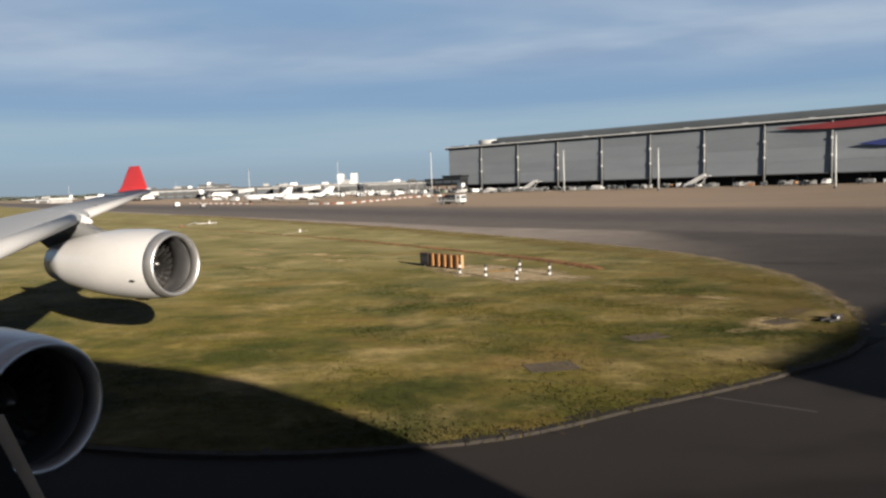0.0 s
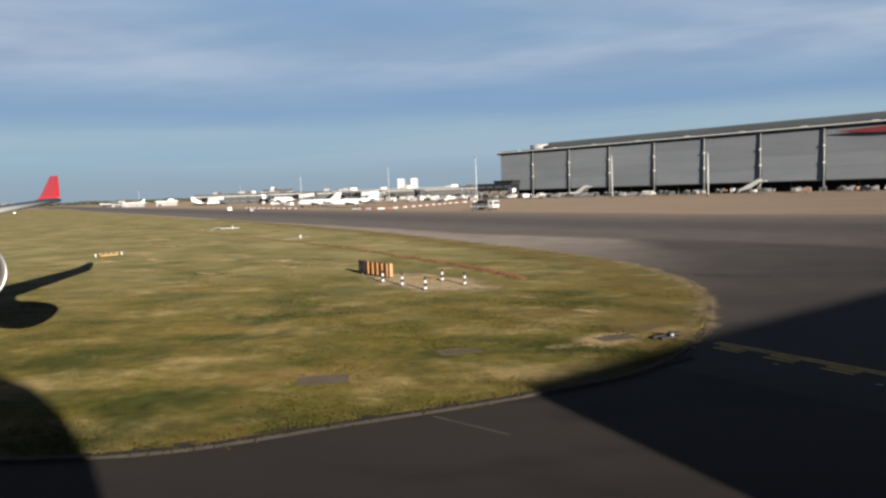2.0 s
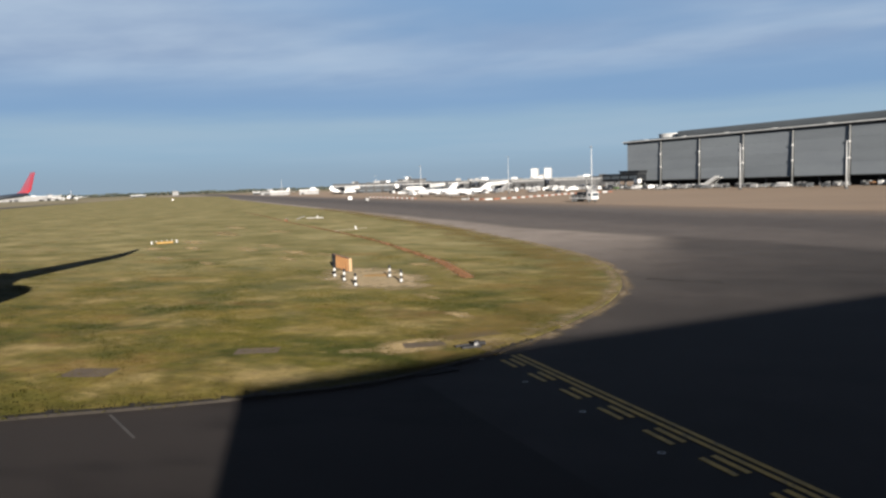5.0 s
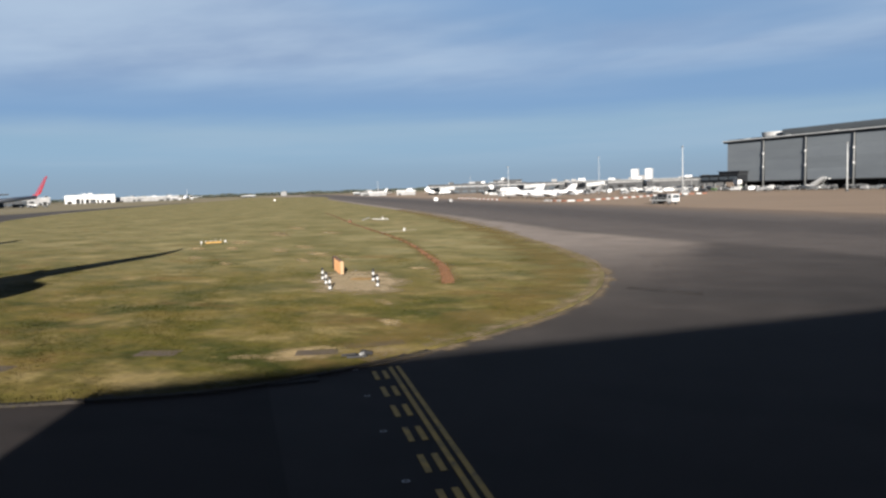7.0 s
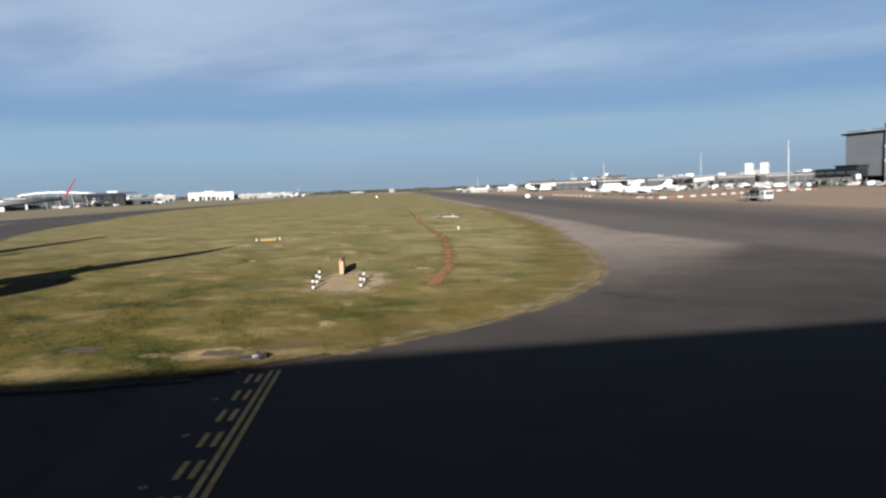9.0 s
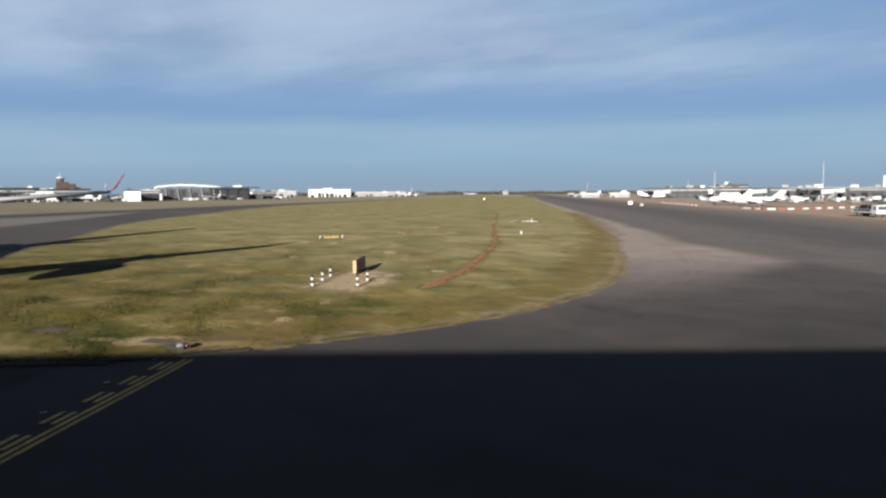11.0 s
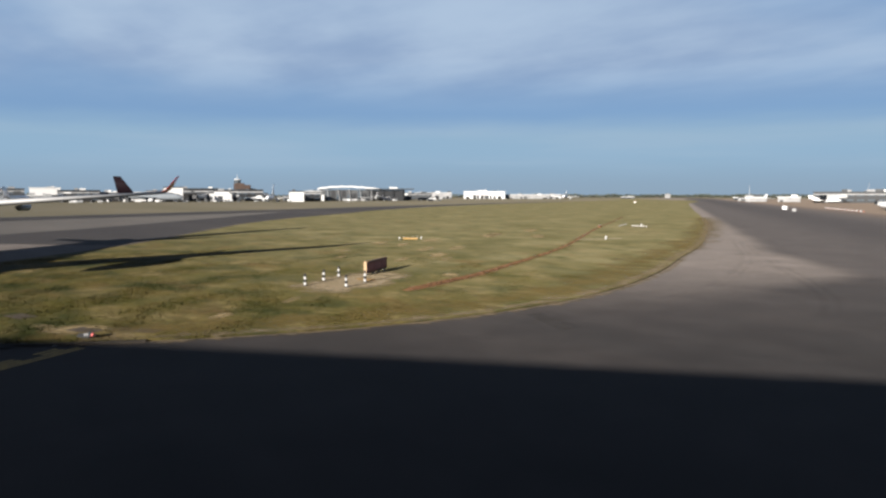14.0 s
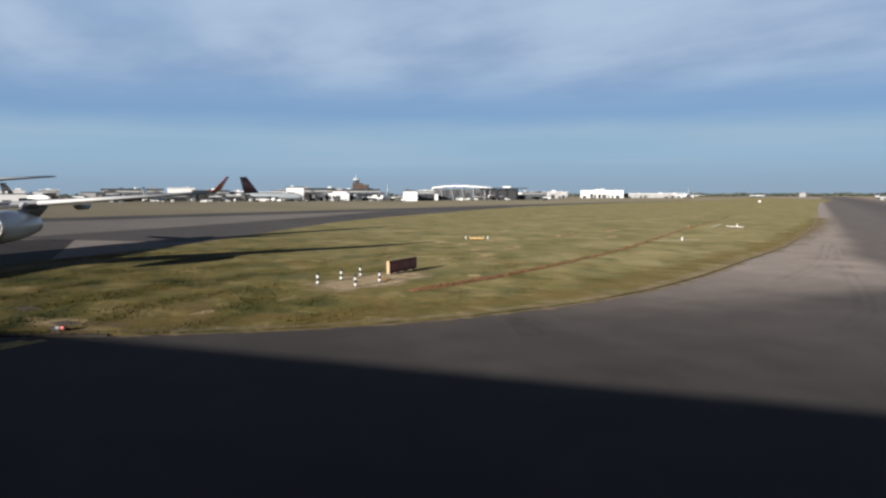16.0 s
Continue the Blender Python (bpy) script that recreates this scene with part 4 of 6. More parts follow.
fringe = []
for p in smooth_line(ISLAND[8:18], 24):
    inward = (Vector((-6.0, 46.0 + max(0.0, (p.y - 46.0) * 0.55))) - p).normalized()
    fringe.append(p + inward * (0.32 + max(0.0, p.y - 40) * 0.006))
tagged(part("grass_fringe", ribbon(fringe, (1.5, 2.4), 0.046, 0.0, 0.35, 9), FRINGE), "bare beige soil fringe where grass meets asphalt", "bare patch", kind="structure")
verge = []
for p in smooth_line(ISLAND[8:18], 24):
    inward = (Vector((-6.0, 46.0 + max(0.0, (p.y - 46.0) * 0.55))) - p).normalized()
    verge.append(p + inward * (2.6 + max(0.0, p.y - 60) * 0.012))
tagged(part("dry_verge", ribbon(verge, (3.6, 6.5), 0.040, 0.0, 0.6, 19), VERGE), "parched brown verge of the grass island", "bare patch", kind="structure")
loose = [p + (p - Vector((-6.0, 46.0 + max(0.0, (p.y - 46.0) * 0.55)))).normalized() * 0.25 for p in smooth_line(ISLAND[8:15], 24)]
tagged(part("loose_soil", ribbon(loose, (1.0, 1.3), -0.048, 0.0, 0.2, 15), FRINGE), "loose beige soil swept onto the asphalt beside the grass", "bare patch", kind="structure")
far_edge = smooth_line([(-36, 36.2), (-42, 41.0), (-58, 51.2), (-81, 65.6), (-100, 78.2), (-128, 101.5)], 20)
tagged(part("grass_fringe", ribbon(far_edge, (0.8, 1.6), 0.034, 0.0, 0.25, 12), FRINGE), "pale soil fringe where the grass meets the far lane", "bare patch", kind="structure")
approach = thing("approach_light_bar", pose(-33.0, 73.9, 0.03, 0, 0, 56) @ Matrix.Scale(0.8, 4), "low yellow light bar with small white lamps in the grass", "light bar")
part("tray", box(2.3, 0.6, 0.24, (0, 0, 0), 0.06), LIGHT_YELLOW, approach, "yellow-orange painted tray")
for k in range(4):
    part("leg", rod(0.03, 0.03, (-1.1 + k * 0.73, 0.1, 0.12), (-1.1 + k * 0.73, 0.1, 0.34), 8), STEEL, approach)
    part("lamp", rod(0.045, 0.06, (-1.1 + k * 0.73, 0.1, 0.32), (-1.1 + k * 0.73, 0.02, 0.44), 14), WHITE, approach, "white lamp head")
for sg in (-1, 1):
    part("end_lamp", rod(0.08, 0.09, (sg * 1.75, 0, 0.0), (sg * 1.75, 0, 0.40), 14), WHITE, approach, "white lamp head")

loc_bar = thing("pipe_run", pose(-42.7, 129.0, 0.03, 0, 0, -2), "low white pipe run with a bent post in the grass", "pipe")
part("pipe", rod(0.07, 0.07, (-0.4, 0, 0.10), (3.2, 0, 0.10), 10), WHITE, loc_bar)
part("branch", rod(0.08, 0.07, (-0.9, -2.9, 0.04), (0.6, -2.4, 0.52), 10), PALE_WALL, loc_bar)
part("post", rod(0.09, 0.10, (1.9, 0, 0.0), (1.9, 0, 0.55), 10), WHITE, loc_bar)
for k in range(3):
    part("saddle", box(0.12, 0.30, 0.10, (0.1 + 1.4 * k, 0, 0.0), 0.02), GREY_WALL, loc_bar)
far_strip = thing("cable_cover", pose(-18.8, 94.0, 0.03, 0, 0, 71), "thin pale cable cover lying in the grass", "cable cover")
for k in range(5):
    part("cover", box(1.22, 0.18, 0.07, (-2.5 + 1.25 * k, 0.03 * (k % 2), 0), 0.03), COVER, far_strip)
part("marker", rod(0.09, 0.11, (0.6, -0.3, 0.0), (0.6, -0.3, 0.42), 12), WHITE, far_strip, "small white lamp")
cone_box = thing("junction_box", pose(-42.3, 119.6, 0.03), "small rust-brown junction box in the grass", "junction box")
part("body", box(0.5, 0.4, 0.42, (0, 0, 0), 0.04), SIGN_DARK, cone_box)
part("lid", box(0.54, 0.44, 0.05, (0, 0, 0.42), 0.015), STEEL, cone_box)
hut = thing("marker_hut", pose(-316, 458, -0.02, 0, 0, 40) @ Matrix.Scale(0.7, 4), "small white and orange airfield hut on the grass", "hut")
part("body", box(1.9, 1.6, 1.5, (0, 0, 0), 0.05), WHITE, hut)
part("roof", box(2.1, 1.8, 0.35, (0, 0, 1.5), 0.05), HIVIS, hut, "orange roof")

# edge light on its slab, cover slabs in the grass
for x, y, sx, sy, rz in ((3.2, 22.2, 1.6, 1.1, 10), (7.15, 25.9, 1.55, 0.9, 20), (12.8, 27.7, 1.5, 0.85, 28), (14.1, 29.5, 2.2, 0.8, 38)):
    slab = tagged(part("cover_slab", box(sx, sy, 0.05, (0, 0, 0), 0.015), SLAB), "weathered concrete cover slab sunk in the grass", "slab", "cover slabs", kind="structure")
    slab.matrix_basis = pose(x, y, -0.012, 0, 0, rz)
dry = [Vector((13.0 + 2.7 * math.cos(a) * (1 + 0.12 * math.sin(4 * a)), 27.6 + 1.25 * math.sin(a) * (1 + 0.15 * math.cos(3 * a)) + 0.42 * 2.7 * math.cos(a))) for a in [2 * math.pi * k / 40 for k in range(40)]]
tagged(part("worn_grass", patch(dry, 0.036), STRAW), "worn dry grass around the edge light", "bare patch", kind="structure")
edge_light = thing("edge_light", pose(14.75, 27.55, 0.036, 0, 0, 30) @ Matrix.Scale(0.75, 4), "low dark taxiway light fitting with a white lamp head", "taxiway light")
part("base", box(0.95, 0.55, 0.12, (-0.25, 0, 0), 0.05), BLACK, edge_light, "black base plate")
part("cable", rod(0.06, 0.05, (-0.95, 0.1, 0.08), (-0.3, 0, 0.16), 8), BLACK, edge_light)
part("housing", rod(0.20, 0.14, (0.05, 0, 0.10), (0.05, 0, 0.30), 16), BLACK, edge_light, "grey lamp housing")
part("lens", rod(0.09, 0.07, (0.0, -0.14, 0.18), (-0.10, -0.31, 0.19), 16), PALE_WALL, edge_light, "white lamp head")
part("hood", rod(0.10, 0.115, (0.14, -0.05, 0.19), (0.40, -0.17, 0.19), 16, None, False), BLACK, edge_light, "black lamp hood")
part("red_lens", rod(0.085, 0.07, (0.20, -0.078, 0.19), (0.23, -0.092, 0.19), 16), LENS_RED, edge_light, "small lit red lens")
drain = thing("drain_grating", pose(14.2, 24.35, -0.05, 0, 0, 40), "dark rusty drain grating at the kerb", "drain")
part("frame", box(1.5, 0.5, 0.03, (0, 0, 0), 0.01), SHADE, drain)
for k in range(9):
    part("bar", box(0.07, 0.42, 0.02, (-0.6 + k * 0.15, 0, 0.03)), SHADE, drain)


def inset_light(x, y, lens, label):
    lamp = thing("inset_light", pose(x, y, -0.05), label, "taxiway light", "inset taxiway lights")
    part("ring", rod(0.09, 0.08, (0, 0, 0), (0, 0, 0.008), 20), STEEL, lamp)
    part("lens", rod(0.05, 0.035, (0, 0, 0.006), (0, 0, 0.018), 16), lens, lamp)



# ---- painted markings ----
HOLD_A, HOLD_B = Vector((16.32, 27.0)), Vector((25.09, 15.44))
hold_way = (HOLD_B - HOLD_A).normalized()
hold_side = Vector((-hold_way.y, hold_way.x))
hold = thing("hold_marking", pose(HOLD_A.x, HOLD_A.y, -0.050, 0, 0, math.degrees(math.atan2(hold_way.y, hold_way.x))), "yellow painted holding-point lines on dark asphalt", "marking", kind="structure")
# two unbroken lines and two broken ones
hold_len = 15.2
for off in (0.04, -0.21):
    part("solid_line", box(hold_len, 0.13, 0.006, (hold_len / 2, off, 0)), YELLOW_PAINT, hold)
for off in (-0.48, -0.79):
    for k in range(8):
        part("dash", box(1.02, 0.14, 0.006, (0.95 + k * 1.90, off, 0)), YELLOW_PAINT, hold)
for k in range(5):
    xy = HOLD_A + hold_way * (k * 3.12) - hold_side * 1.32
    inset_light(xy.x, xy.y, FAINT_PAINT, "small pale light set flush in the asphalt")
for x0, y0, x1, y1, wd in ((6.95, 18.75, 8.9, 17.3, 0.07),):
    a, b = Vector((x0, y0)), Vector((x1, y1))
    tagged(part("paint_line", ribbon([a, (a + b) / 2, b], wd, -0.046), FAINT_PAINT), "faint worn white line on asphalt", "marking", kind="structure")
# repair patch at the edge of the grass, and rubber left by turning wheels
tagged(part("repair_patch", sheet([Vector(p) for p in ((20.1, 45.9), (24.3, 44.2), (24.1, 45.6), (20.2, 46.8))], -0.054), PATCH), "darker repair patch in the asphalt", "patch", kind="structure")
for line_of, gap in ((((-8.6, 108), (7.4, 85), (14.3, 72.9), (18.3, 64.4), (20.4, 57.5), (21.3, 51)), 0.7),
                     (((-7.6, 108.1), (13.7, 79.6), (22.2, 68.7), (26.5, 62.5), (29.2, 57)), 0.7)):
    rub = smooth_line(line_of, 12)
    for k, off in enumerate((-gap / 2, gap / 2)):
        side = []
        for a, b in zip(rub, rub[1:]):
            t = (b - a).normalized()
            side.append(a + Vector((-t.y, t.x)) * off)
        tagged(part("tyre_mark", ribbon(side, 0.42 - 0.12 * k, -0.0545 + 0.0005 * k, 0.0, 0.07, 7 + k), RUBBER_FILM), "faint curved tyre mark on the taxiway", "tyre mark", "tyre marks", kind="structure")

# ---- terminal concourse ----
WALL_N, ROOF_Z, SKIRT_Z = -292.0, 24.3, 4.2
BAYS = [275.8 - 23.97 * k for k in range(17)]
term = thing("terminal_building", pose(0, 0, -0.05, 0, 0, 0), "long grey clad airport terminal with steel columns and a shallow roof", "terminal")
field_m = Matrix(((ALONG.x, ASIDE.x, 0, 0), (ALONG.y, ASIDE.y, 0, 0), (0, 0, 1, 0), (0, 0, 0, 1)))
# its own axes: x along the field, y towards the camera
term.matrix_basis = field_m @ Matrix.Translation((0, WALL_N, -0.05))
d_far, d_near = BAYS[0], BAYS[-1]
length, centre = d_far - d_near, (d_far + d_near) / 2
part("core", box(length - 1, 56, ROOF_Z - SKIRT_Z - 0.6, (centre, -29.5, SKIRT_Z + 0.3)), GREY_WALL, term, "grey inner wall")
# shade under the overhang is put into this floor's colour
part("undercroft", box(length - 8, 40, SKIRT_Z + 0.3, (centre, -26, 0)), SHADE, term, "recessed ground floor with its shade painted near-black")
for a, b in zip(BAYS, BAYS[1:]):
    for k in range(4):
        h = (ROOF_Z - 0.9 - SKIRT_Z) / 4
        part("panel", box(a - b - 0.9, 0.35, h - 0.03, ((a + b) / 2, -0.2, SKIRT_Z + k * h + 0.05)), CLAD, term, "ribbed grey cladding panel")
for k in range(4):
    h = (ROOF_Z - 0.9 - SKIRT_Z) / 4
    part("end_panel", box(0.35, 52, h - 0.03, (d_far + 0.1, -28, SKIRT_Z + k * h + 0.05)), CLAD, term, "grey end cladding")
part("sill", box(length, 0.8, 0.35, (centre, 0.15, SKIRT_Z - 0.3), 0.05), GREY_WALL, term, "grey steel edge beam")
for d in BAYS[1:]:
    col = bmesh.new()
    rod(0.38, 0.28, (d + 0.1, 0.55, 0.0), (d - 0.15, 0.35, ROOF_Z - 0.5), 12, col)
    column = part("column", col, COLUMN, term, "grey steel column", smooth=True)
    for z in (10.2, 16.4):
        part("node", box(0.85, 0.6, 0.85, (d, 0.6, z), 0.2), WHITE, column, "white cast joint")
    part("footing", box(1.4, 1.4, 1.2, (d + 0.1, 0.6, 0), 0.1), GREY_WALL, column)
part("gutter", box(length + 3, 1.5, 0.55, (centre, 0.9, ROOF_Z - 0.55), 0.1), PALE_STEEL, term, "pale roof edge")
part("fascia", box(length + 3, 0.5, 0.75, (centre, 0.35, ROOF_Z - 1.32)), ROOF, term, "dark fascia")
part("roof", box(243 - d_near, 54, 3.1, ((243 + d_near) / 2, -28.4, ROOF_Z), 0.8), TERM_ROOF, term, "dark sheet roof set back from the edge")
for k in range(14):
    part("roof_unit", box(2.0, 1.0, 0.32, (d_far - 14 - 24.4 * k, 0.0, ROOF_Z + 0.02), 0.08), PALE_STEEL, term, "pale roof vent")
part("end_roof", box(d_far - 243, 54, 0.5, ((243 + d_far) / 2, -28.4, ROOF_Z), 0.1), ROOF, term, "flat end roof")
part("plant_room", rod(7.0, 7.4, (252.0, -9, ROOF_Z + 0.5), (252.0, -9, ROOF_Z + 2.6), 28), PALE_STEEL, term, "round pale rooftop plant room")
for k in range(26):
    part("pillar", rod(0.45, 0.45, (d_far - 8 - 12.2 * k, -3.0, 0), (d_far - 8 - 12.2 * k, -3.0, SKIRT_Z), 10), GREY_WALL, term)

link = thing("link_building", field_m @ Matrix.Translation((275, -290, -0.05)), "dark glazed link building raised on legs beside the terminal", "building")
part("wall", box(26, 8, 3.6, (0, 0, 3.9), 0.2), DARK_WALL, link)
part("roof", box(27, 9, 0.35, (0, 0, 7.5), 0.1), ROOF, link)
part("cabin", box(14, 6, 1.2, (-6.5, 0.5, 7.85), 0.2), DARK_WALL, link, "raised dark cabin")
part("cabin_roof", box(15, 7, 0.25, (-6.5, 0.5, 9.05), 0.08), ROOF, link)
part("canopy", box(17, 6, 0.45, (21, 0, 6.7), 0.12), ROOF, link, "thin dark canopy over the apron")
for k in range(3):
    part("canopy_post", rod(0.2, 0.2, (16 + 6 * k, 2, 0), (16 + 6 * k, 2, 6.7), 10), STEEL, link)
for k in range(4):
    for sg in (-1, 1):
        part("leg", rod(0.3, 0.3, (-11 + k * 7.3, sg * 3, 0), (-11 + k * 7.3, sg * 3, 3.9), 10), COLUMN, link, "grey round leg")
    part("window", box(5.2, 0.2, 1.5, (-9.8 + k * 6.5, 4.05, 5.2)), GLASS, link)


def block(label, x, y, w, dep, h, wall, roof=ROOF, rows=1, turn=None, name="far_building", windows=True, eaves=0.6):
    """A plain building: wall, overhanging roof, rows of windows that face the field."""
    face = math.degrees(math.atan2(-y + 20, -x + 30)) + 90 if turn is None else turn
    b = thing(name, pose(x, y, -0.12, 0, 0, face), label, "building")
    part("wall", box(w, dep, h - 0.8, (0, 0, 0)), wall, b)
    part("roof", box(w + 2 * eaves, dep + 2 * eaves, 0.8, (0, 0, h - 0.8), 0.15), roof, b)
    rr = random.Random(int(abs(x) * 7 + abs(y)))
    if wall in (GREY_WALL, DARK_WALL) and w > 15:
        part("fascia", box(w + 0.4, 0.3, h * 0.12, (0, -dep / 2 - 0.2, h * 0.70)), PALE_WALL, b, "pale band under the eaves")
    xx = -w / 2 + rr.uniform(1, 4)
    while xx < w / 2 - 3:
        wd = rr.uniform(2.5, 7.5)
        if xx + wd < w / 2 and rr.random() < 0.75:
            part("door", box(wd, 0.3, h * rr.uniform(0.22, 0.55), (xx + wd / 2, -dep / 2 - 0.05, 0)), rr.choice((DARK_WALL, GREY_WALL, SHADE)), b, "dark roller door")
        xx += wd + rr.uniform(1.0, 6.0)
    for k in range(int(w / 11)):
        part("roof_plant", box(rr.uniform(2, 6), 3, rr.uniform(0.6, 2.2), (rr.uniform(-w / 2 + 4, w / 2 - 4), rr.uniform(-3, 3), h)), rr.choice((GREY_WALL, PALE_WALL, WHITE)), b, "rooftop plant unit")
    if windows and wall in (GREY_WALL, DARK_WALL):
        n = max(2, int(w / 7))
        for r in range(rows):
            for k in range(n):
                part("window", box(w / n * 0.66, 0.3, (h - 1.5) / rows * 0.42, (-w / 2 + (k + 0.5) * w / n, -dep / 2 - 0.16, 0.9 + r * (h - 1.5) / rows + 0.5)), GLASS, b)
    return b


# pier and stands behind the apron
block("long low pier with a pale grey metal roof", -75, 622, 128, 26, 7.8, GREY_WALL, COLUMN, 1, windows=False)
block("low pier building with a dark overhanging roof", -213, 610, 84, 24, 8.6, DARK_WALL, ROOF, 2)
block("pale flat-roofed stand building", -262, 712, 46, 20, 8.6, GREY_WALL, ROOF, 1)
block("dark stand building with a flat roof", -205, 668, 26, 18, 11.4, DARK_WALL, ROOF, 2)
block("small plain white steel hangar", -330, 640, 17, 12, 4.2, PALE_WALL, PALE_STEEL, 1, windows=False)
block("small white hangar with a pale roof", -303, 648, 18, 12, 4.6, PALE_WALL, PALE_STEEL, 1, windows=False)
block("low grey service building", -150, 640, 60, 20, 8.0, GREY_WALL, ROOF, 1)
block("low white cargo shed", -370, 700, 26, 12, 4.0, PALE_WALL, ROOF, 1)
block("low white cargo shed with dark doors", -440, 800, 26, 12, 3.6, GREY_WALL, PALE_STEEL, 1)
twin = thing("twin_tower_block", pose(-96, 765, -0.12, 0, 0, -5), "white building with two square towers joined by a low bridge", "building")
for sg in (-1, 1):
    part("tower", box(6.4, 7, 18.4, (sg * 7.0, 0, 0), 0.15), WHITE, twin, "white tower")
part("bridge", box(8.0, 7, 12.0, (0, 0, 0), 0.1), PALE_WALL, twin)
for sg in (-1, 1):
    for k in range(3):
        part("window", box(2.0, 0.2, 1.4, (sg * 7.0, -3.55, 11.0 + k * 2.3)), MAST, twin)

# central area across the far runway
block("white cargo shed with a flat roof", -760, -30, 26, 16, 10.8, WHITE, PALE_STEEL, 1)
block("low white warehouse with a pale roof", -747, 4, 17, 14, 11.2, PALE_WALL, PALE_STEEL, 1)
block("white low office building", -760, 48, 34, 14, 9.0, PALE_WALL, ROOF, 2)
block("white terminal wing with a pale roof", -744, 123, 26, 18, 13.2, WHITE, PALE_STEEL, 2)
block("dark glazed terminal wing", -731, 150, 36, 18, 10.8, DARK_WALL, ROOF, 2)
block("long grey terminal pier", -740, 190, 70, 18, 9.2, GREY_WALL, PALE_STEEL, 2)
block("white stair tower with a dark roof", -643, 214, 16, 12, 13.4, WHITE, DARK_WALL, 1, windows=False)
block("dark glazed gate building", -682, 249, 36, 18, 12.6, DARK_WALL, ROOF, 2)
block("white boxy gate room", -624, 252, 13, 10, 10.0, WHITE, DARK_WALL, 1, windows=False)
block("low control building with a dark roof", -806, 339, 48, 18, 12.6, DARK_WALL, ROOF, 2)
block("white boxy gate room beside a jet", -575, 304, 13, 10, 9.6, WHITE, DARK_WALL, 1, windows=False)
block("dark two-storey gate building", -600, 332, 16, 12, 10.0, DARK_WALL, PALE_STEEL, 2)
block("row of low white hangars", -880, 668, 56, 20, 10.0, PALE_WALL, PALE_STEEL, 1)
block("large white maintenance hangar", -888, 775, 66, 24, 12.2, WHITE, PALE_STEEL, 1)
block("long low white cargo building", -852, 842, 100, 20, 7.2, PALE_WALL, PALE_STEEL, 1)
block("white block on the far boundary", -972, 1354, 12, 10, 9.0, PALE_WALL, ROOF, 1)
block("low white sheds far across the field", -790, 1010, 22, 10, 3.6, GREY_WALL, PALE_STEEL, 1)
for x, y, w, h, mt in ((-790, 80, 60, 12.5, GREY_WALL), (-800, 262, 64, 11.0, PALE_WALL), (-700, 372, 30, 9.5, GREY_WALL), (-790, 560, 70, 9.0, GREY_WALL), (-840, -70, 60, 10.0, PALE_WALL)):
    block("low grey and white terminal buildings in the distance", x, y, w, 18, h, mt, ROOF, 2)

# crowded small sheds, gate rooms and stores in front of the terminal wings
mix = random.Random(17)
for k in range(34):
    yy = -60 + 17.5 * k + mix.uniform(-6, 6)
    xx = -640 - mix.uniform(0, 70)
    w, h = mix.uniform(7, 24), mix.uniform(3.0, 8.5)
    wall, roof, word = mix.choice(((WHITE, PALE_STEEL, "white"), (DARK_WALL, ROOF, "dark"), (DARK_WALL, PALE_STEEL, "dark pale-roofed"), (GREY_WALL, ROOF, "grey"), (SHADE, ROOF, "blackish"), (WHITE, DARK_WALL, "white dark-roofed")))
    block("low " + word + " airport shed among the stands", xx, yy, w, 9, h, wall, roof, 1, windows=False, eaves=0.3)

tower = thing("control_tower", pose(-807, 336, -0.12, 0, 0, 66), "old brick control tower with a glazed cab on top", "control tower")
part("shaft", box(12, 10, 20, (0, 0, 0), 0.2), BRICK, tower, "brown brick shaft")
part("upper_block", box(16, 12, 5, (5, 0, 13), 0.2), BRICK, tower)
part("cab", rod(3.6, 4.2, (-2, 0, 20), (-2, 0, 24), 8), GLASS, tower, "dark glazed cab")
part("cab_roof", rod(4.4, 3.2, (-2, 0, 24), (-2, 0, 25.2), 8), WHITE, tower, "white cab roof")
part("radar_mast", rod(0.35, 0.15, (-2, 0, 25.2), (-2, 0, 30), 8), PALE_STEEL, tower)

arch = thing("arched_hall", pose(-656, 413, -0.12, 0, 0, 57), "wide terminal hall with a white arched roof and dark glazed end", "terminal hall")
vault = bmesh.new()
n_arc = 18
rings = []
for yy in (-17, 16):
    rings.append([vault.verts.new((-42 + 66 * k / n_arc, yy, 13.0 + 2.6 * math.sin(math.pi * (k / n_arc) ** 0.8) + (0.35 if k % 3 == 1 else 0.0))) for k in range(n_arc + 1)])
lowers = [[vault.verts.new((v.co.x, v.co.y, v.co.z - 1.5)) for v in r] for r in rings]
for k in range(n_arc):
    vault.faces.new((rings[0][k], rings[0][k + 1], rings[1][k + 1], rings[1][k]))
    vault.faces.new((lowers[0][k], lowers[1][k], lowers[1][k + 1], lowers[0][k + 1]))
    for r, l in zip(rings, lowers):
        vault.faces.new((r[k], l[k], l[k + 1], r[k + 1]))
part("arched_roof", vault, WHITE, arch, "white arched roof", smooth=False)
part("glazed_hall", box(52, 26, 11.6, (-14, 0, 0), 0.2), GREY_WALL, arch, "grey glazed hall")
for k in range(9):
    part("glazed_bay", box(4.4, 0.4, 4.5 + (k * 37 % 5), (-37 + k * 5.6, -13.1, 1.4 + (k * 23 % 3))), GLASS if k % 2 else DARK_WALL, arch, "dark glazed bay")
part("dark_hall", box(40, 26, 11.4, (30, 0, 0), 0.2), DARK_WALL, arch, "dark glazed end hall")
part("end_roof", box(52, 36, 0.9, (34, -1, 12.0), 0.2), ROOF, arch, "dark overhanging flat roof")
part("roof_light", box(9, 12, 1.6, (38, 0, 12.9), 0.3), WHITE, arch, "white rooflight")
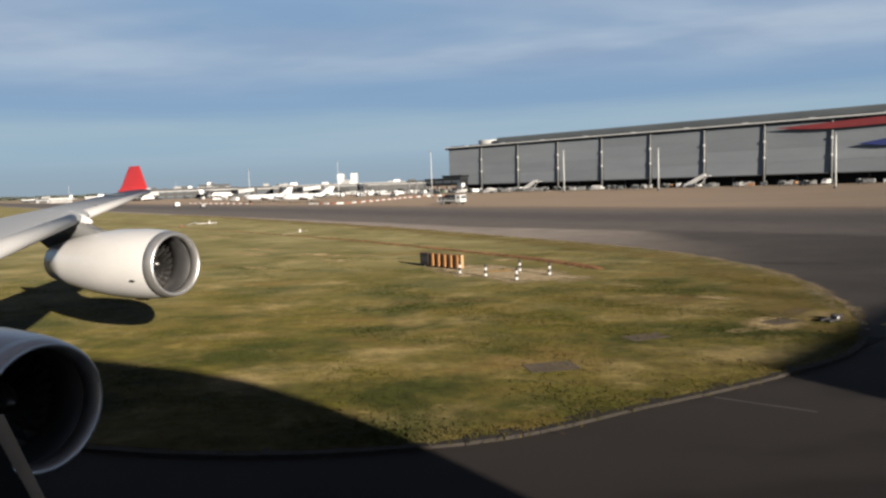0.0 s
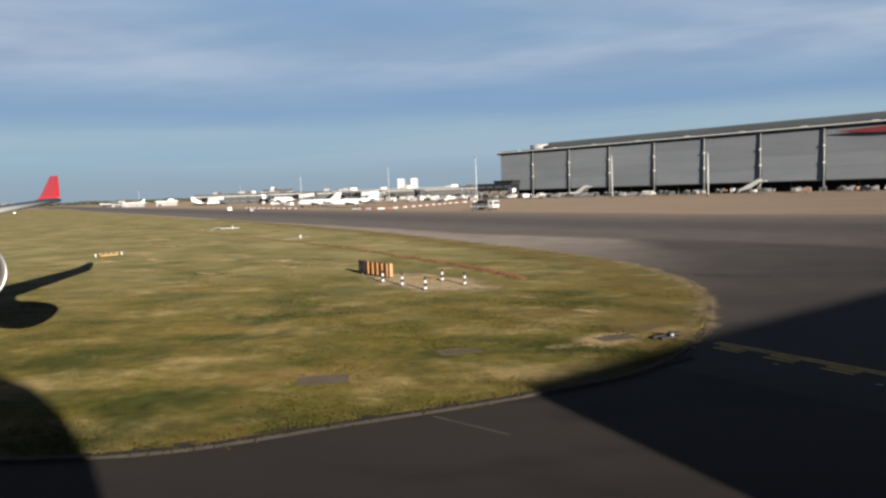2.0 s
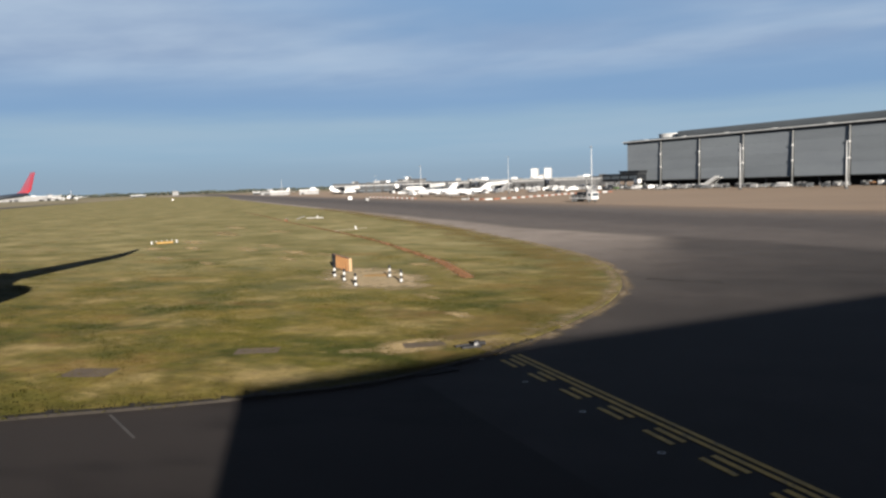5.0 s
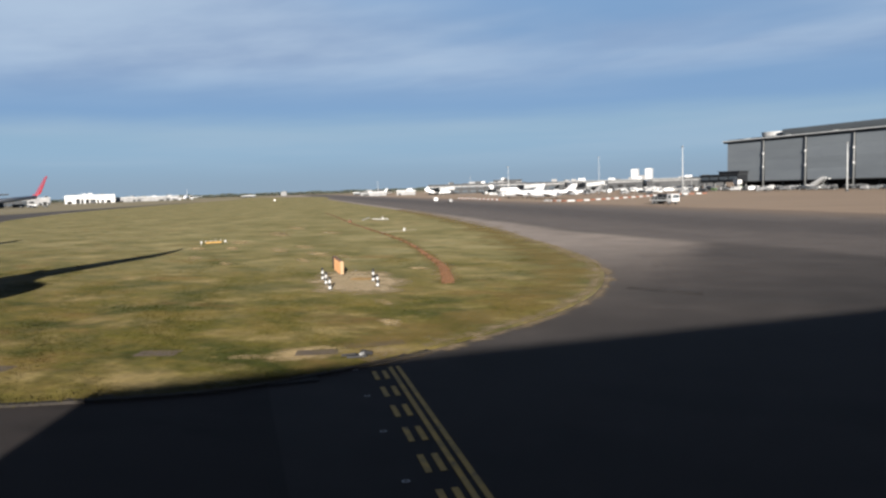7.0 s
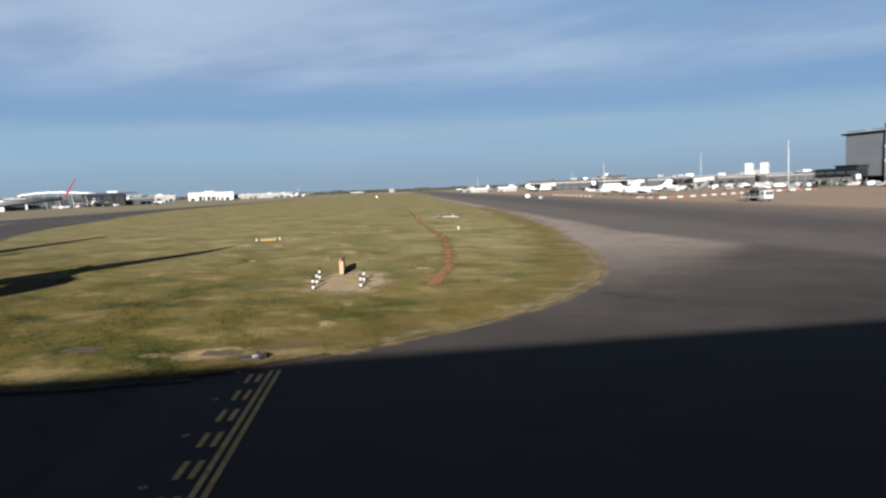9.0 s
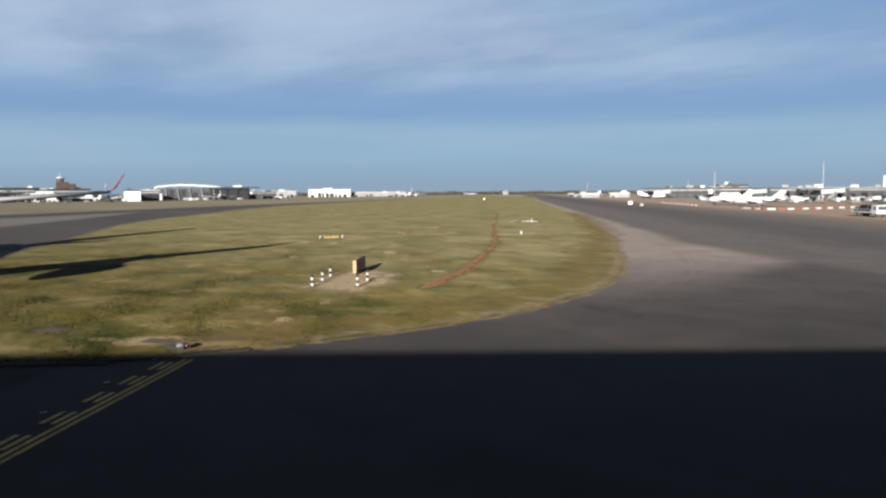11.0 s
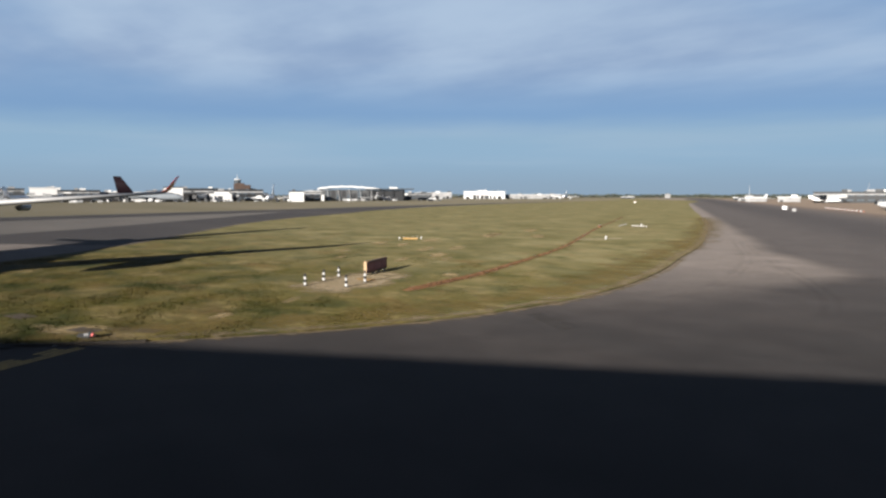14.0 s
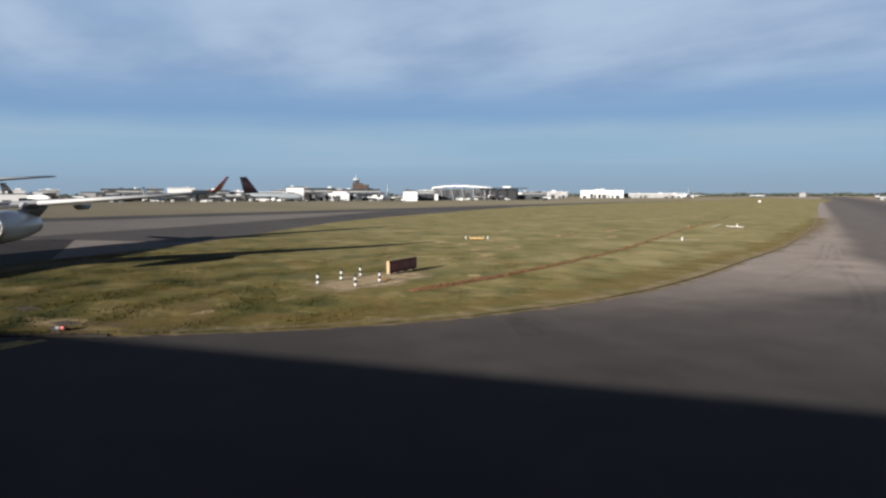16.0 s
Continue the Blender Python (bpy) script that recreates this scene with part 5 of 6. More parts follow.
for k in range(5):
    part("strut", rod(0.5, 0.35, (-30 + k * 11.5, -15.5, 0), (-32 + k * 11.5, -15.0, 12.6), 8), PALE_WALL, arch, "white roof strut")
for k in range(4):
    part("post", rod(0.4, 0.4, (16 + k * 10.5, -16.5, 0), (16 + k * 10.5, -16.5, 12.0), 8), DARK_WALL, arch)

# ---- made-up hangar behind the camera; added so low sun shades the near taxiway ----
# placed back from its shade's edge, which stands in for the airliner's shadow
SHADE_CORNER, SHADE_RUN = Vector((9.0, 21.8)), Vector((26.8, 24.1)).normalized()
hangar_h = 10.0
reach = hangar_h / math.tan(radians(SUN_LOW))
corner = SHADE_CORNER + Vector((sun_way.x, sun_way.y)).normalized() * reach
hangar = thing("hangar", Matrix.Translation((corner.x, corner.y, -0.06)) @ pose(0, 0, 0, 0, 0, math.degrees(math.atan2(SHADE_RUN.y, SHADE_RUN.x))), "plain grey hangar added out of view to shade the near taxiway", "hangar")
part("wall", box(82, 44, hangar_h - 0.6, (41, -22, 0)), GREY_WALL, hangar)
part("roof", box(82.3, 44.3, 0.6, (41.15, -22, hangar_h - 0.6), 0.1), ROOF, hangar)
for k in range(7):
    part("door", box(11.2, 0.3, 7.6, (5.6 + k * 11.8, 0.12, 0)), PALE_STEEL, hangar, "tall pale door on the added hangar")

# ---- far tree line ----


def tree_belt(x0, y0, x1, y1, h, seed, count):
    """Low woods on the boundary: many small leaf clumps on short trunks."""
    rnd = np.random.RandomState(seed)
    t = rnd.rand(count)
    r = 1.0 + rnd.rand(count) * 2.2
    cx, cy = x0 + (x1 - x0) * t + rnd.normal(0, 10, count), y0 + (y1 - y0) * t + rnd.normal(0, 10, count)
    crown = h * (0.72 + 0.28 * np.sin(t * 37 + seed) * np.sin(t * 91))
    cz = rnd.rand(count) ** 0.7 * crown
    k = 7
    verts = rnd.normal(0, 1, (count, k, 3))
    verts /= np.linalg.norm(verts, axis=2, keepdims=True)
    verts = verts * r[:, None, None] * (1.0, 1.0, 0.75) + np.stack([cx, cy, cz], 1)[:, None, :]
    faces = [(i * k + a, i * k + b, i * k + c) for i in range(count) for a, b, c in ((0, 1, 2), (2, 3, 4), (4, 5, 6), (6, 0, 3), (1, 4, 6), (0, 2, 5), (3, 5, 1))]
    me = bpy.data.meshes.new("tree_line")
    me.from_pydata(verts.reshape(-1, 3).tolist(), [], faces)
    me.materials.append(FOLIAGE)
    return tagged(new("tree_line", me), "low dark line of distant trees on the airfield boundary", "trees", kind="stuff")


tree_belt(-1420, 1120, -900, 1950, 9.0, 3, 4200)
tree_belt(-900, 1950, -250, 1900, 9.0, 5, 2600)
tree_belt(-1300, 250, -1420, 1120, 9.0, 8, 1800)
tree_belt(-1300, -400, -1300, 250, 9.0, 9, 1200)

# ---- aircraft at the stands ----


def small_airliner(name, label, x, y, turn, length, r, cz, body, fin, span, fin_h, rear_engines=False, group=""):
    a = thing(name, pose(x, y, 0, 0, 0, turn), label, "aircraft", group)
    h = length / 2
    part("fuselage", lathe([(h, 0.06 * r, 0, cz - 0.3 * r), (h - 0.4 * r, 0.42 * r, 0, cz - 0.25 * r), (h - 1.4 * r, 0.8 * r, 0, cz - 0.1 * r), (h - 3 * r, r, 0, cz), (-h + 9 * r, r, 0, cz), (-h + 4.5 * r, 0.72 * r, 0, cz + 0.28 * r),
                            (-h + 0.6 * r, 0.22 * r, 0, cz + 0.62 * r), (-h, 0.06 * r, 0, cz + 0.66 * r)], 22), body, a, smooth=True)
    part("cockpit_glass", box(0.5 * r, 1.1 * r, 0.3 * r, (h - 1.5 * r, 0, cz + 0.35 * r), 0.08 * r), GLASS, a)
    part("fin", aerofoil([(-h + 6.0 * r, 0, cz + 0.7 * r, 5.0 * r, 0.3 * r), (-h + 1.9 * r, 0, fin_h, 2.1 * r, 0.14 * r)], upright=True), fin, a, "tail fin", smooth=True)
    for sg in (-1, 1):
        part("wing", aerofoil([(0.14 * length, sg * 0.5 * r, cz - 0.55 * r, 0.20 * length, 0.5 * r), (-0.17 * length, sg * span / 2, cz + 0.2 * r, 0.045 * length, 0.1 * r)]), AIR_GREY if body is not JET_WHITE else body, a, smooth=True)
        part("tailplane", aerofoil([(-h + 3.4 * r, sg * 0.2 * r, cz + 0.5 * r, 2.6 * r, 0.2 * r), (-h + 0.9 * r, sg * span * 0.19, cz + 0.9 * r, 1.1 * r, 0.1 * r)]), body, a, smooth=True)
        if rear_engines:
            part("engine", lathe([(-0.20 * length, 0.42 * r, sg * 1.55 * r, cz + 0.45 * r), (-0.22 * length, 0.5 * r, sg * 1.55 * r, cz + 0.45 * r), (-0.33 * length, 0.34 * r, sg * 1.55 * r, cz + 0.45 * r)], 16), body, a, smooth=True)
        else:
            part("engine", lathe([(0.10 * length, 0.46 * r, sg * span * 0.17, cz - 1.0 * r), (0.07 * length, 0.54 * r, sg * span * 0.17, cz - 1.0 * r), (0.0, 0.34 * r, sg * span * 0.17, cz - 1.0 * r)], 16), PALE_STEEL, a, smooth=True)
        leg = part("main_gear", rod(0.07 * r, 0.07 * r, (-0.03 * length, sg * 0.9 * r, 0.2 * r), (-0.03 * length, sg * 0.9 * r, cz - 0.4 * r), 8), STEEL, a)
        part("wheel", rod(0.24 * r, 0.24 * r, (-0.03 * length, sg * 0.9 * r - 0.15 * r, 0.2 * r), (-0.03 * length, sg * 0.9 * r + 0.15 * r, 0.2 * r), 14), RUBBER, leg)
    leg = part("nose_gear", rod(0.06 * r, 0.06 * r, (h - 3 * r, 0, 0.18 * r), (h - 3 * r, 0, cz - 0.6 * r), 8), STEEL, a)
    part("wheel", rod(0.2 * r, 0.2 * r, (h - 3 * r, -0.13 * r, 0.16 * r), (h - 3 * r, 0.13 * r, 0.16 * r), 14), RUBBER, leg)
    for k in range(int(length / 1.6)):
        for sg in (-1, 1):
            part("cabin_window", box(0.3, 0.03, 0.32, (h - 3.6 * r - k * (length - 12 * r) / int(length / 1.6), sg * 0.985 * r, cz + 0.18 * r)), GLASS, a)
    return a


# two white business jets parked nose to the left of the barriers
small_airliner("business_jet", "white twin-engined business jet parked behind red and white barriers", -50.8, 281.0, 150, 25.5, 1.22, 2.15, JET_WHITE, JET_WHITE, 21, 5.6, True, "parked business jets")
small_airliner("business_jet", "white business jet with an upswept tail parked further back", -73.5, 315.0, 150, 26.5, 1.22, 2.15, JET_WHITE, JET_WHITE, 21, 6.0, True, "parked business jets")
# jets at the central stands
small_airliner("parked_airliner", "grey-white airliner with a dark maroon tail fin", -600, 182, 62, 56, 2.8, 4.6, CLAD, FIN_MAROON, 52, 21.5)
small_airliner("parked_airliner", "white airliner parked nose-in at the stand", -590, 84, 150, 42, 2.0, 3.6, JET_WHITE, JET_WHITE, 36, 12.0)
small_airliner("parked_airliner", "white airliner with a white tail", -560, 273, -32, 36, 2.0, 3.6, JET_WHITE, JET_WHITE, 34, 15.5)
small_airliner("parked_airliner", "pale airliner with a dark tail at a far stand", -690, -12, 80, 40, 2.0, 3.6, JET_WHITE, DARK_WALL, 36, 16.5)
small_airliner("parked_airliner", "long white airliner on the far side of the runway", -690, 760, -50, 50, 2.4, 4.2, JET_WHITE, JET_WHITE, 44, 13.0)
small_airliner("parked_airliner", "white airliner beside the arched hall", -615, 412, 150, 40, 2.0, 3.6, JET_WHITE, JET_WHITE, 36, 9.0)
small_airliner("parked_airliner", "white airliner at the pier", -235, 575, 30, 22, 1.2, 2.2, JET_WHITE, JET_WHITE, 20, 5.4)

# more white jets along the pier
pier_jet = small_airliner("pier_airliner", "white airliner standing at the low pier", -178, 585, 20, 26, 1.4, 2.5, JET_WHITE, JET_WHITE, 24, 6.6, group="jets at the pier")
for x, y, turn in ((-262, 640, 30), (-335, 655, 150)):
    copy_thing(pier_jet, pose(x, y, 0, 0, 0, turn))

# painted emblem on the terminal wall: a long red swoosh over a blue one, plain shapes
emblem = thing("wall_emblem", term.matrix_basis @ Matrix.Translation((0, 1.25, 0)), "long pointed red and blue swoosh panels on the terminal wall", "emblem")


def swoosh(d0, d1, z_tip, rise, fall, mat, label):
    """A pointed curved panel that swells from its tip."""
    bm = bmesh.new()
    top, low = [], []
    for k in range(17):
        u = k / 16
        top.append((d0 + (d1 - d0) * u, z_tip + 0.12 + rise * u))
        low.append((d0 + (d1 - d0) * u, z_tip - fall * math.sin(min(1.0, u * 3.0) * math.pi / 2) + rise * 0.62 * u * u))
    loops = []
    for off in (0.0, 0.14):
        loops.append([bm.verts.new((x, off, z)) for x, z in top + low[::-1]])
        bm.faces.new(loops[-1])
    n = len(loops[0])
    for k in range(n):
        bm.faces.new((loops[0][k], loops[0][(k + 1) % n], loops[1][(k + 1) % n], loops[1][k]))
    part("swoosh_panel", bm, mat, emblem, label)


swoosh(103.5, 40.0, 21.4, 2.6, 1.5, EMBLEM_RED, "dull red pointed panel")
swoosh(75.0, 36.0, 14.0, 6.0, 1.3, FIN_NAVY, "navy blue pointed panel")

# ---- masts, vehicles and apron clutter ----


def light_mast(x, y, h, r=0.12, label="slender pale steel floodlight mast"):
    m = thing("floodlight_mast", pose(x, y, -0.05, 0, 0, FIELD_TURN), label, "mast", "floodlight masts")
    part("base", rod(0.6, 0.5, (0, 0, 0), (0, 0, 0.6), 12), GREY_WALL, m)
    part("pole", rod(r, r * 0.55, (0, 0, 0.6), (0, 0, h), 12), MAST, m, smooth=True)
    part("crossbar", box(1.3, 0.10, 0.10, (0, 0, h - 0.6), 0.02), MAST, m)
    for k in range(4):
        part("lamp", box(0.22, 0.24, 0.2, (-0.54 + k * 0.36, 0.14, h - 0.45), 0.04), STEEL, m)


for x, y, h, r in ((-3.4, 284, 18.0, 0.2), (49.6, 296.5, 17.0, 0.3), (77.4, 262, 15.2, 0.3), (112.0, 209, 15.6, 0.3), (-85.0, 328, 14.6, 0.14), (-49.0, 354, 18.0, 0.14), (-215, 600, 15.0, 0.14), (-262, 520, 13.0, 0.14)):
    light_mast(x, y, h, r)


def wheel_at(parent, x, y, r, w=0.26):
    tyre = part("wheel", rod(r, r, (x, y - w / 2, r), (x, y + w / 2, r), 16), RUBBER, parent, "black tyre")
    part("hub", rod(r * 0.5, r * 0.5, (x, y - w / 2 - 0.01, r), (x, y + w / 2 + 0.01, r), 10), PALE_STEEL, tyre)


def flat_truck(x, y, turn):
    t = thing("flatbed_truck", pose(x, y, -0.05, 0, 0, turn), "white-cabbed flatbed loader truck with a dark tank on its bed", "truck")
    part("bed", box(6.4, 2.3, 0.28, (-1.4, 0, 0.85), 0.04), PALE_STEEL, t, "pale steel flat bed")
    part("chassis", box(8.0, 0.9, 0.32, (-0.4, 0, 0.52), 0.04), BLACK, t)
    part("cab", box(2.0, 2.3, 1.9, (2.9, 0, 0.62), 0.22), WHITE, t, "white cab")
    part("windscreen", box(0.06, 1.9, 0.75, (3.90, 0, 1.5), 0.02), GLASS, t)
    for sg in (-1, 1):
        part("side_window", box(0.9, 0.05, 0.62, (3.1, sg * 1.16, 1.55), 0.02), GLASS, t)
        for xx in (-3.4, -2.2, 2.7):
            wheel_at(t, xx, sg * 0.95, 0.45)
        part("rail", rod(0.04, 0.04, (-4.5, sg * 1.1, 1.65), (1.6, sg * 1.1, 1.65), 8), PALE_STEEL, t)
        for k in range(5):
            part("stanchion", rod(0.03, 0.03, (-4.5 + k * 1.5, sg * 1.1, 1.1), (-4.5 + k * 1.5, sg * 1.1, 1.65), 8), PALE_STEEL, t)
    part("tank", box(2.4, 1.8, 1.45, (-0.9, 0, 1.13), 0.25), DARK_WALL, t, "dark square tank")
    part("tool_box", box(1.0, 1.6, 0.9, (-3.6, 0, 1.13), 0.08), GREY_WALL, t)


flat_truck(2.9, 191.0, FIELD_TURN + 180)


def van(x, y, turn, mat=WHITE, size=1.0, label="white service van on the apron"):
    v = thing("service_van", pose(x, y, -0.05, 0, 0, turn), label, "van", "service vans")
    part("body", box(4.6 * size, 1.9 * size, 1.55 * size, (0, 0, 0.38), 0.22 * size), mat, v)
    part("bonnet", box(1.1 * size, 1.8 * size, 0.7 * size, (2.5 * size, 0, 0.40), 0.16 * size), mat, v)
    part("windscreen", box(0.08, 1.6 * size, 0.6 * size, (2.27 * size, 0, 1.22 * size), 0.02), GLASS, v)
    for sg in (-1, 1):
        part("side_window", box(1.2 * size, 0.04, 0.5 * size, (1.2 * size, sg * 0.955 * size, 1.28 * size), 0.01), GLASS, v)
        for xx in (-1.5, 2.1):
            wheel_at(v, xx * size, sg * 0.82 * size, 0.34 * size, 0.2)
    return v


first_van = van(-103, 287, FIELD_TURN - 20, WHITE, 0.9, "white box van on the taxiway edge")
van(-84, 259, FIELD_TURN - 16, PALE_WALL, 0.65, "small pale tug on the taxiway edge")
van(-104, 372, FIELD_TURN, WHITE, 1.1)
rnd = random.Random(11)
models = [van(*(ALONG * (248 - 14 * k) + ASIDE * -272), FIELD_TURN + 15, m, sz, lb) for k, (m, sz, lb) in enumerate(
    ((WHITE, 1.0, "white service van on the apron"), (GREY_WALL, 0.8, "dark grey ground vehicle on the apron"), (PALE_WALL, 0.85, "dull pale service van on the apron"), (STEEL, 0.7, "small grey tug on the apron")))]
for k in range(20):
    d, n = rnd.uniform(70, 300), rnd.uniform(-288, -270)
    p = field(d, n)
    copy_thing(models[k % 4], pose(p.x, p.y, -0.05, 0, 0, FIELD_TURN + rnd.choice((0, 90, 180, 200, 20, 270))))
for k in range(66):
    d, n = rnd.uniform(215, 420), rnd.uniform(-330, -215)
    p = field(d, n)
    copy_thing(models[(0, 0, 2, 1, 0, 3, 2)[k % 7]], pose(p.x, p.y, -0.05, 0, 0, FIELD_TURN + rnd.uniform(0, 360)))
for k in range(34):
    p = Vector((rnd.uniform(-640, -540), 0, 0))
    p.y = 120 + rnd.uniform(-120, 340)
    copy_thing(models[k % 4], pose(p.x, p.y, -0.1, 0, 0, rnd.uniform(0, 360)))


def stairs(x, y, turn):
    s = thing("boarding_stairs", pose(x, y, -0.05, 0, 0, turn), "white mobile boarding stairs raised at a slope", "boarding stairs", "boarding stairs")
    bm = bmesh.new()
    box(9.2, 1.9, 0.45, (0, 0, 2.2), 0.05, bm, 0, -27)
    part("flight", bm, WHITE, s, "white sloping flight")
    for sg in (-1, 1):
        part("side_rail", box(9.4, 0.08, 0.85, (-0.2, sg * 0.95, 2.6), 0.02, None, 0, -27), WHITE, s)
    part("platform", box(2.0, 2.0, 0.25, (5.0, 0, 4.3), 0.04), WHITE, s)
    part("truck_base", box(5.4, 2.0, 0.8, (-0.6, 0, 0.45), 0.15), WHITE, s, "white truck base")
    part("strut", rod(0.12, 0.12, (2.0, 0, 1.2), (4.6, 0, 4.3), 8), PALE_STEEL, s)
    for sg in (-1, 1):
        for xx in (-2.3, 1.2):
            wheel_at(s, xx, sg * 0.85, 0.42)


for d, n, turn in ((215, -284, 180), (132, -284, 180), (385, -290, 180)):
    p = field(d, n)
    stairs(p.x, p.y, FIELD_TURN + turn)


def jet_bridge(x, y, turn):
    """A covered boarding bridge: rotunda, sloping tunnel, cab and wheeled support."""
    g = thing("jet_bridge", pose(x, y, -0.1, 0, 0, turn), "white covered boarding bridge on a wheeled support", "jet bridge", "boarding bridges")
    part("rotunda", rod(2.3, 2.3, (0, 0, 0), (0, 0, 7.0), 14), GREY_WALL, g, "grey round rotunda")
    part("tunnel", box(17, 2.6, 2.7, (9.6, 0, 3.7), 0.12, None, 0, 3), WHITE, g, "white sloping tunnel")
    part("outer_tunnel", box(9, 3.0, 3.1, (19.5, 0, 3.0), 0.12, None, 0, 3), PALE_STEEL, g, "pale outer tunnel")
    part("cab", box(3.4, 4.0, 3.6, (25.2, 0, 2.5), 0.3), DARK_WALL, g, "dark docking cab")
    part("window_band", box(15, 0.08, 0.7, (9.6, -1.36, 4.9), 0, None, 0, 3), GLASS, g)
    for sg in (-1, 1):
        part("strut", rod(0.25, 0.25, (18.5, sg * 1.4, 0.4), (18.5, sg * 1.4, 3.6), 8), STEEL, g)
        wheel_at(g, 18.5, sg * 1.4, 0.5, 0.4)
    return g


bridge = jet_bridge(-150, 592, -110)
for x, y, turn in ((-128, 598, -60), (-96, 590, -120), (-64, 585, -75), (-190, 588, -60), (-226, 596, -110), (-622, 170, -30), (-640, 205, -10), (-618, 236, -40), (-606, 287, -25), (-612, 318, -5), (-622, 120, -20), (-632, 60, -35)):
    copy_thing(bridge, pose(x, y, -0.1, 0, 0, turn))


def container(x, y, turn, mat, label):
    c = thing("cargo_container", pose(x, y, -0.08, 0, 0, turn), label, "container", "cargo containers")
    part("body", box(3.2, 1.6, 1.6, (0, 0, 0.5), 0.08), mat, c)
    part("dolly", box(3.4, 1.7, 0.25, (0, 0, 0.3), 0.04), STEEL, c)
    part("door", box(1.4, 0.05, 1.2, (0, -0.82, 0.7), 0.02), GREY_WALL, c)
    for sg in (-1, 1):
        for xx in (-1.1, 1.1):
            wheel_at(c, xx, sg * 0.7, 0.2, 0.12)
    return c


boxes_of = [container(-70 - 9 * k, 350 + 7 * k, 30, m, lb) for k, (m, lb) in enumerate(((WHITE, "white cargo container on a dolly"), (DARK_WALL, "dark cargo container on a dolly"), (PALE_STEEL, "bare metal cargo container on a dolly")))]
heap = random.Random(23)
for k in range(70):
    if k < 46:
        p = field(heap.uniform(230, 470), heap.uniform(-345, -235))
    else:
        p = Vector((heap.uniform(-620, -560), heap.uniform(20, 430), 0))
    copy_thing(boxes_of[k % 3], pose(p.x, p.y, -0.08, 0, 0, heap.uniform(0, 360)))


def cart(x, y, turn, mat, label):
    c = thing("equipment_cart", pose(x, y, -0.05, 0, 0, turn), label, "ground equipment", "ground equipment")
    part("body", box(2.5, 1.5, 1.05, (0, 0, 0.42), 0.14), mat, c)
    part("hood", box(1.0, 1.3, 0.42, (-0.6, 0, 1.47), 0.1), STEEL, c)
    for sg in (-1, 1):
        for xx in (-1.0, 1.0):
            wheel_at(c, xx, sg * 0.75, 0.3, 0.18)
    return c


kinds = [(cart(*(ALONG * (d) + ASIDE * (-268)), FIELD_TURN + 10, m, lb)) for d, m, lb in
         ((104, HIVIS, "orange ground equipment cart beneath the terminal"), (258, GREEN_PAINT, "green ground equipment cart beside the terminal"), (180, PALE_WALL, "white ground equipment cart beneath the terminal"), (150, GREY_WALL, "dark grey baggage cart beneath the terminal"))]
for k in range(60):
    p = field(rnd.uniform(62, 320), rnd.uniform(-290, -272))
    copy_thing(kinds[0 if k % 20 == 0 else 2 + k % 2], pose(p.x, p.y, -0.05, 0, 0, FIELD_TURN + rnd.choice((0, 90, 15, 170))))
cherry = thing("catering_truck", pose(*(ALONG * 258 + ASIDE * -282), -0.05, 0, 0, FIELD_TURN + 160) @ Matrix.Scale(0.85, 4), "green and white high-lift truck beside the terminal corner", "truck")
part("body", box(6, 2.3, 2.3, (0, 0, 3.6), 0.1), WHITE, cherry, "raised white box")
part("lift", box(3.4, 1.6, 2.8, (0, 0, 0.9), 0.1), STEEL, cherry)
part("cab", box(2.2, 2.3, 1.9, (3.6, 0, 0.6), 0.2), GREEN_PAINT, cherry, "green cab")
for sg in (-1, 1):
    for xx in (-2.2, 3.4):
        wheel_at(cherry, xx, sg * 0.95, 0.45)


def barrier(x, y, turn, mat, label):
    b = thing("barrier_block", pose(x, y, -0.05, 0, 0, turn), label, "barrier", "red and white barriers")
    part("body", box(2.3, 0.5, 0.40, (0, 0, 0.10), 0.08), mat, b)
    part("foot", box(2.3, 0.7, 0.12, (0, 0, 0), 0.03), mat, b)
    return b


white_block = barrier(-44.0, 249.3, 138, WHITE, "white plastic barrier block on the apron")
red_block = barrier(-41.8, 247.3, 138, BARRIER_RED, "red plastic barrier block on the apron")
row = smooth_line([(-44.0, 249.3), (-33.0, 240.0), (-26, 252), (-19, 276), (-12, 300), (2, 316)], 24)
run, last = 0.0, row[0]
count = 0
for p in row:
    run += (p - last).length
    if run >= 2.75:
        t = p - last
        copy_thing(red_block if count % 2 else white_block, pose(p.x, p.y, -0.05, 0, 0, math.degrees(math.atan2(t.y, t.x))))
        run, count = 0.0, count + 1
    last = p
for k in range(22):
    u = k / 21
    x, y = -118 + 44 * u, 347 - 62 * u
    copy_thing(red_block if k % 2 else white_block, pose(x, y, -0.05, 0, 0, 125))

